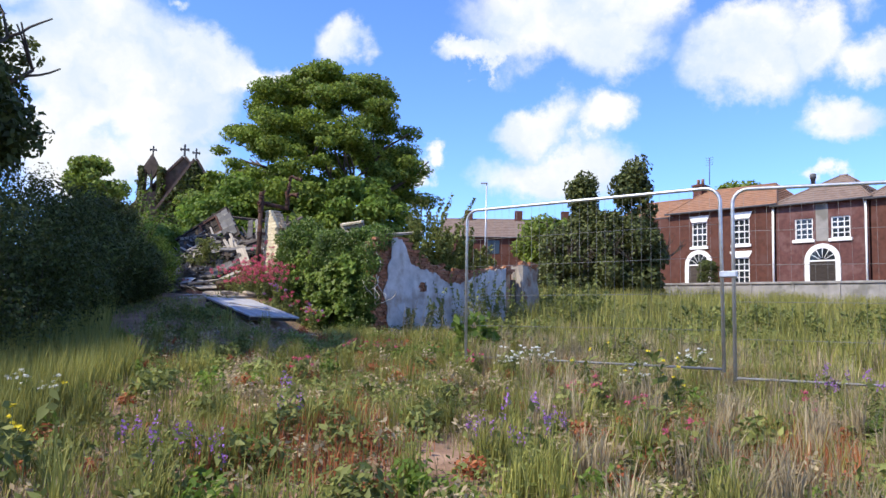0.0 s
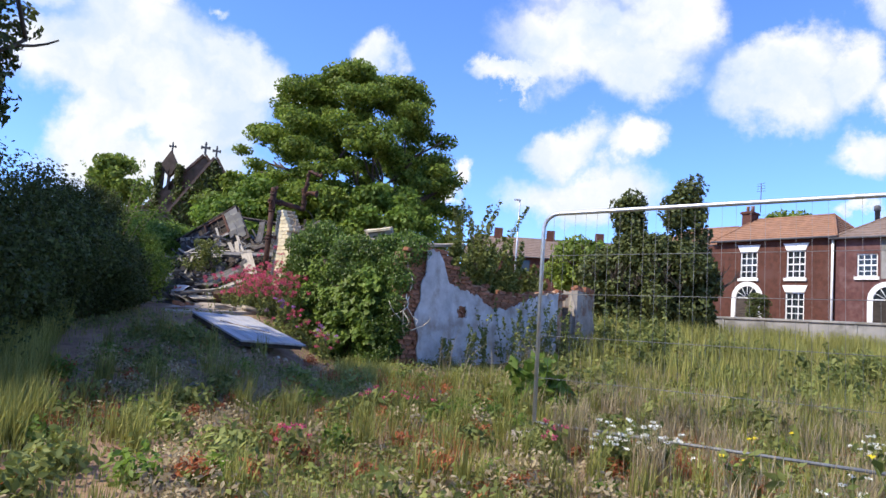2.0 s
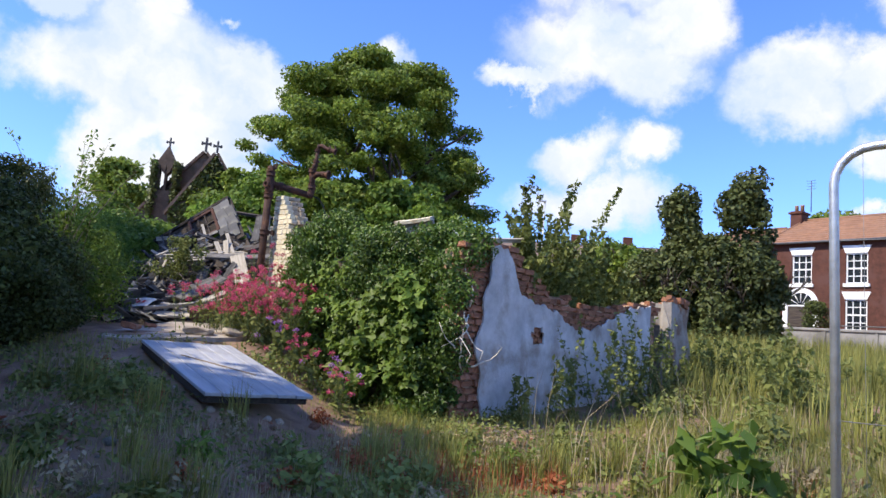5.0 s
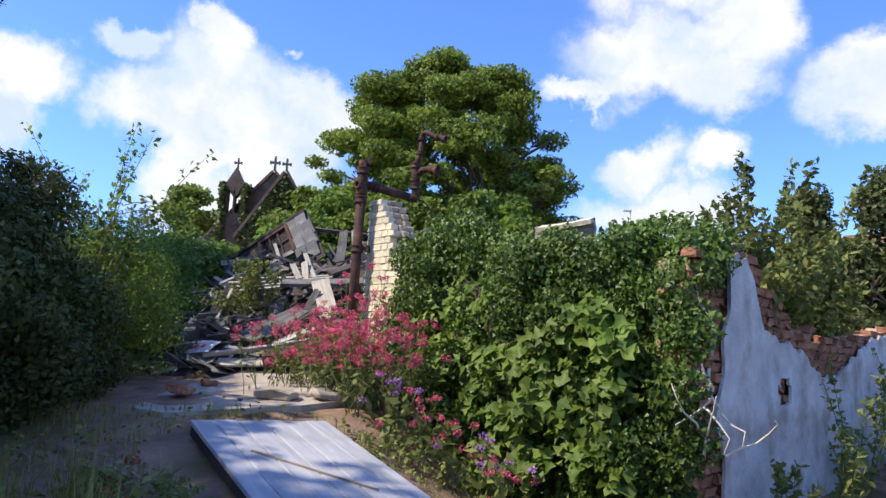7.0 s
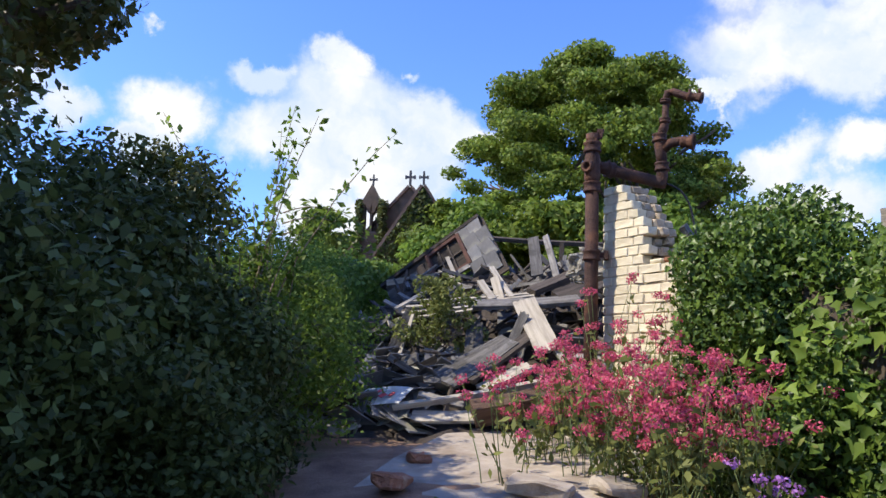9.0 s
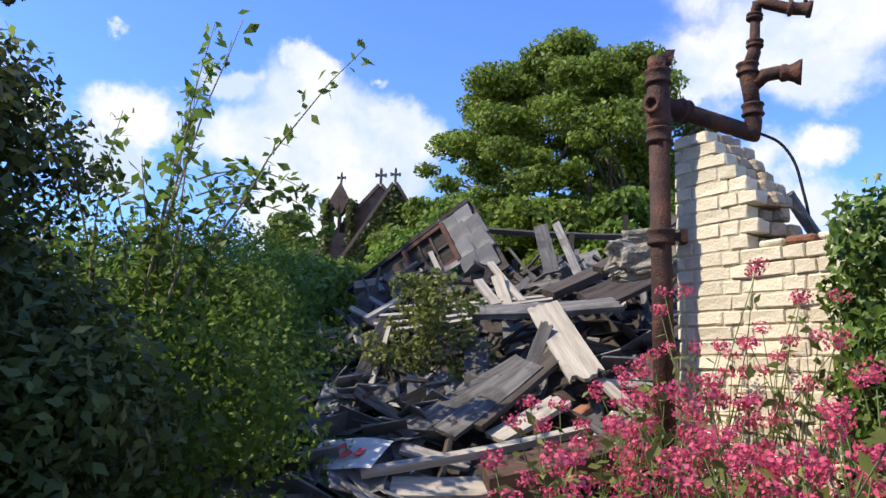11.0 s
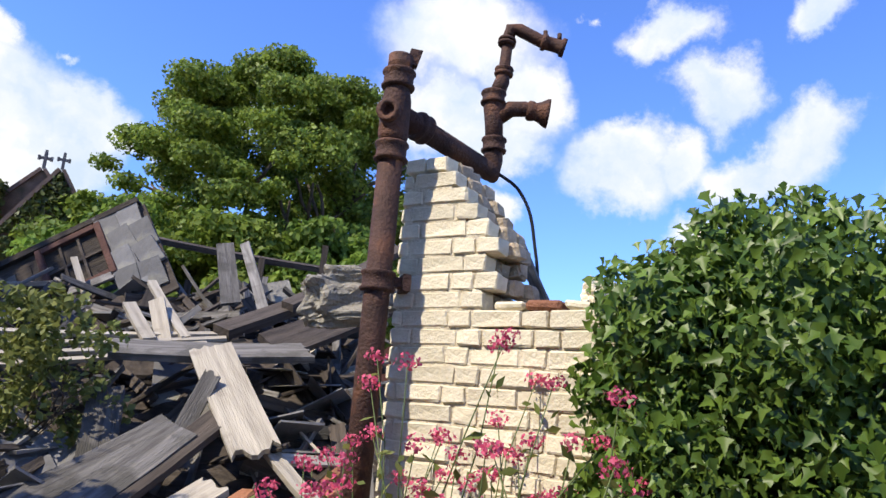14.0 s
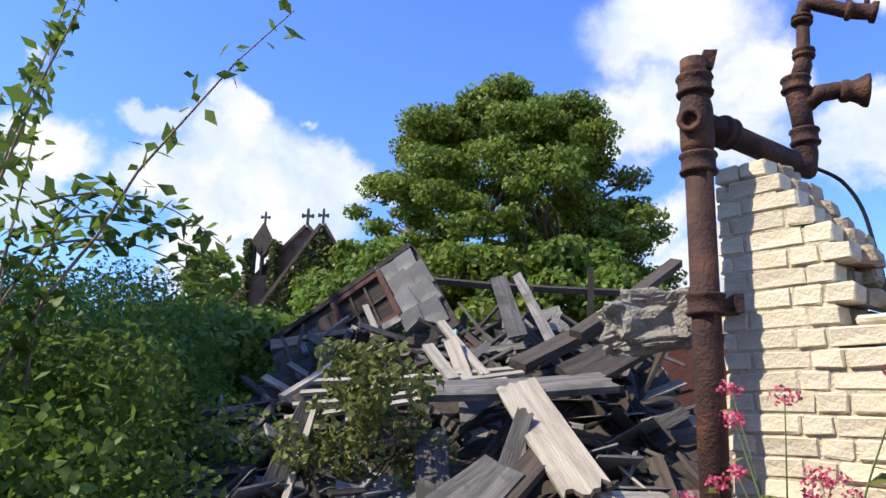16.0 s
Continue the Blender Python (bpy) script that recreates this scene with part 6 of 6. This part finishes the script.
def tall_weeds():
    """Leafy weeds against the rendered wall, and the growth on its broken top."""
    g = np.random.default_rng(43)

    def weed(x, y, z, h, n, label, size=0.05, mat=WEED, lean=0.12, name="tall_weed", per=26):
        p = thing(name, label, "weed", pose(x, y, z), "tall weeds")
        bm = bmesh.new()
        pts = []
        for _ in range(n):
            w = Vector((g.normal(0, lean), g.normal(0, lean), 1)).normalized()
            q = Vector((g.normal(0, 0.06), g.normal(0, 0.06), -0.04))
            line = [q]
            hh = h * g.uniform(0.7, 1.05)
            for _ in range(5):
                w = (w + Vector(g.normal(0, 0.06, 3))).normalized()
                line.append(line[-1] + w * hh / 5)
            tube(bm, line, [0.006, 0.006, 0.005, 0.004, 0.003, 0.002], 4)
            for k in range(per):
                t = g.uniform(0.6, 5)
                i = min(int(t), 4)
                pts.append(line[i].lerp(line[i + 1], t - i) + Vector(g.normal(0, size * (1.1 - 0.15 * i), 3)))
        part("stalk", bm, STEM_GREEN, p, kind="stuff")
        at = np.array(pts)
        leaf_mesh("leaves", at, np.tile([0.0, 0, 0.8], (len(at), 1)), size, mat, p, kind="stuff", long=2.0, droop=0.3)

    for s, h in ((1.0, 0.9), (1.5, 1.15), (2.3, 1.0), (2.6, 1.3), (2.9, 1.1), (3.2, 1.45), (3.5, 1.2), (3.8, 1.0), (4.2, 1.3), (4.6, 1.1), (0.6, 0.6), (4.9, 0.9)):
        v = WALL_B @ Vector((s, -g.uniform(0.25, 0.7), 0))
        weed(v.x, v.y, gz(v.x, v.y), h, 4, "dark leafy willowherb against the rendered wall", 0.04, WEED, 0.14, "tall_weed", 60)
    for x, y, h in ((2.15, 11.0, 0.75), (2.3, 11.15, 0.6), (2.0, 10.9, 0.55)):
        weed(x, y, gz(x, y), h, 4, "bright green broad-leaved seedling by the fence", 0.10, HOP, 0.2, "maple_seedling", 18)
    # on the wall top and just behind it
    for s, h, n in ((0.9, 0.55, 4), (1.3, 0.8, 6), (1.7, 1.0, 7), (2.1, 1.75, 9), (2.3, 1.95, 8), (2.6, 1.1, 7), (3.0, 1.0, 7), (3.4, 1.2, 7), (3.8, 0.9, 6), (4.3, 0.8, 6), (4.8, 0.7, 5), (1.05, 0.9, 2)):
        v = WALL_B @ Vector((s, 0.25 + 0.35 * g.random(), 0))
        weed(v.x, v.y, 1.95, h + 0.15, n, "green buddleia sprouting from the broken wall top", 0.045, WEED, 0.22, "buddleia", 190)
    for s in np.arange(0.5, 5.2, 0.45):
        v = WALL_B @ Vector((s, 0.9 + 0.4 * g.random(), 0))
        weed(v.x, v.y, 1.6, 1.1, 6, "green weeds filling the ruin behind the wall", 0.05, WEED, 0.3, "ruin_weed", 110)
    # beyond the fence
    for k in range(46):
        x, y = g.uniform(4.5, 14), g.uniform(13, 24)
        weed(x, y, gz(x, y), g.uniform(0.5, 0.95), 5, "leafy weeds on the open ground beyond the fence", 0.06, WEED, 0.25, "field_weed", 30)
    for k in range(10):
        x, y = g.uniform(4.6, 6.0), g.uniform(15.5, 20)
        weed(x, y, gz(x, y), g.uniform(0.9, 1.5), 6, "leafy green shrubs by the ruined wall", 0.06, WEED, 0.25, "field_weed", 40)


tall_weeds()


def blades(name, n, area, height, width, material, label, seed, bend=0.35, keep=None, head=0.0):
    """Grass: three-segment blades scattered over an area of the plan."""
    g = np.random.default_rng(seed)
    x, y = g.uniform(area[0], area[1], n), g.uniform(area[2], area[3], n)
    patch = np.sin(1.3 * x + 0.7 * y + seed) + np.sin(0.9 * y - 1.7 * x + 2 * seed) + 0.6 * np.sin(3.7 * x + 2.9 * y)
    ok = patch > g.normal(-0.2, 0.8, n)
    if keep:
        ok &= keep(x, y, g)
    x, y = x[ok], y[ok]
    n = len(x)
    z = ground_z(x, y) - 0.02
    a = g.uniform(0, 2 * np.pi, n)
    w = (width * g.uniform(0.6, 1.3, n))[:, None]
    h = (height(x, y) if callable(height) else height) * g.uniform(0.45, 1.15, n)
    d = np.stack([np.cos(a), np.sin(a), np.zeros(n)], 1)
    side = np.stack([-d[:, 1], d[:, 0], np.zeros(n)], 1)
    b = g.uniform(0.1, 1, n)[:, None] * bend
    p0 = np.stack([x, y, z], 1)
    up = np.array([0, 0, 1.0])
    hh = h[:, None]
    p1 = p0 + up * hh * 0.5 + d * hh * b * 0.25
    p2 = p0 + up * hh * (1 - 0.3 * b) + d * hh * b
    verts = np.stack([p0 - side * w / 2, p0 + side * w / 2, p1 + side * w * 0.4, p1 - side * w * 0.4, p2], 1).reshape(-1, 3)
    i = np.arange(n)[:, None] * 5
    faces = np.concatenate([i + [[0, 1, 2]], i + [[0, 2, 3]], i + [[3, 2, 4]]], 0)
    ob = from_arrays(name, verts, faces, material, kind="stuff")
    return tagged(ob, label, "grass")


def off_path(x, y, g):
    """Sparse where feet have worn a way to the slab, and none inside the ruin or on the slab."""
    way = np.interp(y, (0, 4, 8, 11, 14), (0.8, 0.5, -0.5, -2.2, -3.2))
    worn = np.exp(-((x - way) / 0.9) ** 2)
    u = (x - 0.42) * 0.633 + (y - 13.85) * 0.774
    v = -(x - 0.42) * 0.774 + (y - 13.85) * 0.633
    w = (x + 2.52) * 0.69 + (y - 16.91) * 0.72
    inside = (v > -0.05) & (w > -0.1) & (u < 6)
    bare = (x < -1.8) & (y > 14.2)
    a, b = -(x + 1.95) * 0.69 + (y - 12.95) * 0.72, (x + 1.95) * 0.72 + (y - 12.95) * 0.69
    door = (np.abs(a) < 1.15) & (np.abs(b) < 0.6)
    return (g.random(len(x)) > 0.22 * worn) & ~inside & ~bare & ~door


def low_green():
    near = lambda x, y: np.where(x < -1.6, 0.38, np.where(x > 3.4, 0.36, 0.22)) * np.clip(0.6 + 0.03 * y, 0.6, 1.1) * np.where((y > 9) & (x < -0.5), 0.28, 1)
    blades("grass", 130000, (-4.5, 9, 1.5, 15), near, 0.009, GRASS, "rough green grass on the open plot", 51, keep=off_path)
    blades("dry_grass", 120000, (-3.5, 9, 1.5, 13), lambda x, y: np.where(x > 3.0, 0.26, 0.16), 0.006, STRAW, "straw-coloured dry grass among the weeds", 52, 0.5, keep=off_path)
    blades("far_grass", 70000, (3.5, 30, 9, 40), lambda x, y: np.clip(0.20 + 0.032 * y, 0.35, 0.95), 0.02, GRASS, "tall grass beyond the site fence", 53)
    blades("far_dry_grass", 15000, (3.5, 20, 9, 26), 0.4, 0.012, STRAW, "dry grass beyond the site fence", 54)
    blades("sorrel", 60000, (-2.5, 6, 2, 12), 0.24, 0.008, RUSSET, "russet sorrel patches in the grass", 55, keep=lambda x, y, g: off_path(x, y, g) & (np.sin(2.1 * x + 1) + np.sin(1.7 * y) > 0.6))
    blades("hedge_grass", 42000, (-4.6, -1.5, 3, 12.5), 0.48, 0.010, GRASS, "tall shaded grass along the hedge", 56, keep=lambda x, y, g: x < np.interp(y, (3, 8, 10, 12.5), (-1.6, -2.1, -3.4, -4.2)))
    blades("outer_grass", 90000, (-16, 18, -9, 30), 0.34, 0.018, GRASS, "coarse grass over the wider plot", 59, keep=lambda x, y, g: off_path(x, y, g) & ((y < 2.5) | (x > 8) | (x < -6.5)))
    blades("outer_straw", 40000, (-16, 18, -9, 30), 0.3, 0.014, STRAW, "dry grass over the wider plot", 60, keep=lambda x, y, g: off_path(x, y, g) & ((y < 2.5) | (x > 8) | (x < -6.5)))
    # creeping leaves close to the earth
    g = np.random.default_rng(57)
    n = 170000
    x, y = g.uniform(-4, 7, n), g.uniform(2, 15, n)
    patch = np.sin(2.3 * x + 0.5) + np.sin(1.9 * y + x) + np.sin(5.1 * x - 3.3 * y)
    ok = (patch > g.normal(0.25, 0.8, n)) & off_path(x, y, g)
    x, y = x[ok], y[ok]
    at = np.stack([x, y, ground_z(x, y) + g.random(len(x)) ** 2 * 0.14 + 0.01], 1)
    ob = leaf_mesh("creeping_weeds", at, np.tile([0.0, 0, 1.2], (len(at), 1)), 0.028, WEED, kind="stuff", long=1.6)
    tagged(ob, "low creeping green weeds over bare earth", "weeds")
    # leafy mounds and grass tufts of several kinds
    for name, mat, count, lo, hi, size, seed, lab in (
            ("weed_mounds", WEED, 330, 0.10, 0.30, 0.034, 61, "leafy green weed mounds over the open ground"),
            ("field_mounds", WEED, 420, 0.16, 0.42, 0.05, 68, "leafy weed mounds beyond the site fence"),
            ("pale_mounds", YOUNG, 190, 0.08, 0.24, 0.030, 62, "pale green leafy mounds over the open ground"),
            ("russet_mounds", RUSSET, 260, 0.06, 0.17, 0.022, 63, "russet weeds in low mounds"),
            ("straw_mounds", STRAW, 330, 0.08, 0.26, 0.022, 64, "dry straw-coloured weeds in low mounds")):
        g = np.random.default_rng(seed)
        x, y = g.uniform(-3.2, 6.5, count), 2.2 + 11 * g.random(count) ** 1.2
        if name == "field_mounds":
            x, y = g.uniform(2.8, 16, count), g.uniform(9.5, 26, count)
        ok = off_path(x, y, g)
        x, y = x[ok], y[ok]
        h = g.uniform(lo, hi, len(x))
        c = np.stack([x, y, ground_z(x, y) + h * 0.3], 1)
        at, out = clump_points(c, h * 0.75, 120 * len(x), 0.9, 0.15)
        at[:, 2] = np.maximum(at[:, 2], ground_z(at[:, 0], at[:, 1]) + 0.01)
        ob = leaf_mesh(name, at, out, size, mat, kind="stuff", long=2.2)
        tagged(ob, lab, "weeds")
    for name, mat, count, tall, seed, lab in (
            ("grass_tufts", GRASS, 240, 0.42, 65, "green grass tufts on the open ground"),
            ("straw_tufts", STRAW, 150, 0.46, 66, "tufts of dry seeding grass")):
        g = np.random.default_rng(seed)
        per = 70
        cx, cy = g.uniform(-3.2, 6.5, count), 2.4 + 10 * g.random(count)
        if mat is STRAW:
            cx = g.uniform(1.8, 6.5, count)
        ok = off_path(cx, cy, g)
        cx, cy = np.repeat(cx[ok], per), np.repeat(cy[ok], per)
        n = len(cx)
        a, lean = g.uniform(0, 2 * np.pi, n), g.random(n) * 0.55
        d = np.stack([np.cos(a), np.sin(a), np.zeros(n)], 1)
        side = np.stack([-d[:, 1], d[:, 0], np.zeros(n)], 1) * 0.004
        h = (tall * g.uniform(0.4, 1.1, n))[:, None]
        x, y = cx + g.normal(0, 0.05, n), cy + g.normal(0, 0.05, n)
        p0 = np.stack([x, y, ground_z(x, y) - 0.01], 1)
        up = np.array([0, 0, 1.0])
        l = lean[:, None]
        p1, p2 = p0 + up * h * 0.55 + d * h * l * 0.4, p0 + up * h * (1 - 0.35 * l) + d * h * l * 1.1
        verts = np.stack([p0 - side, p0 + side, p1 + side * 0.8, p1 - side * 0.8, p2], 1).reshape(-1, 3)
        i = np.arange(n)[:, None] * 5
        ob = from_arrays(name, verts, np.concatenate([i + [[0, 1, 2]], i + [[0, 2, 3]], i + [[3, 2, 4]]], 0), mat, kind="stuff")
        tagged(ob, lab, "grass")
    g = np.random.default_rng(67)
    # stones and brick crumbs
    me = []
    for k in range(5):
        bm = bmesh.new()
        bmesh.ops.create_icosphere(bm, subdivisions=1, radius=1)
        for v in bm.verts:
            v.co = Vector((v.co.x * g.uniform(0.7, 1.2), v.co.y * g.uniform(0.7, 1.1), v.co.z * g.uniform(0.4, 0.7)))
        m = bpy.data.meshes.new("stone")
        bm.to_mesh(m)
        bm.free()
        m.materials.append((RAW_BRICK, CONCRETE, RAW_BRICK, PALE_CONCRETE, EARTH)[k])
        me.append(m)
    for k in range(260):
        if k >= 190:
            x, y = g.uniform(-3.0, -0.4), g.uniform(9.8, 12.8)
        elif k < 90:
            x, y = g.normal(0.2, 0.55), g.normal(12.9, 0.6)
        else:
            x, y = g.uniform(-3, 3.5), g.uniform(3, 13)
        s = g.uniform(0.015, 0.06) * (1.3 if k % 9 == 0 else 1)
        ob = new("stone", me[k % 5])
        tagged(ob, "small broken brick or stone on the earth", "stone", "scattered stones")
        ob.matrix_world = pose(x, y, gz(x, y) + s * 0.2, g.normal(0, 15), g.normal(0, 15), g.uniform(0, 360)) @ Matrix.Diagonal((s, s, s, 1))
    # dead leaning grass by the fence corner
    blades("seeding_grass", 900, (0.9, 2.3, 11.2, 12.5), 1.05, 0.007, STRAW, "arching seeding grass before the rendered wall", 58, 0.9)


low_green()
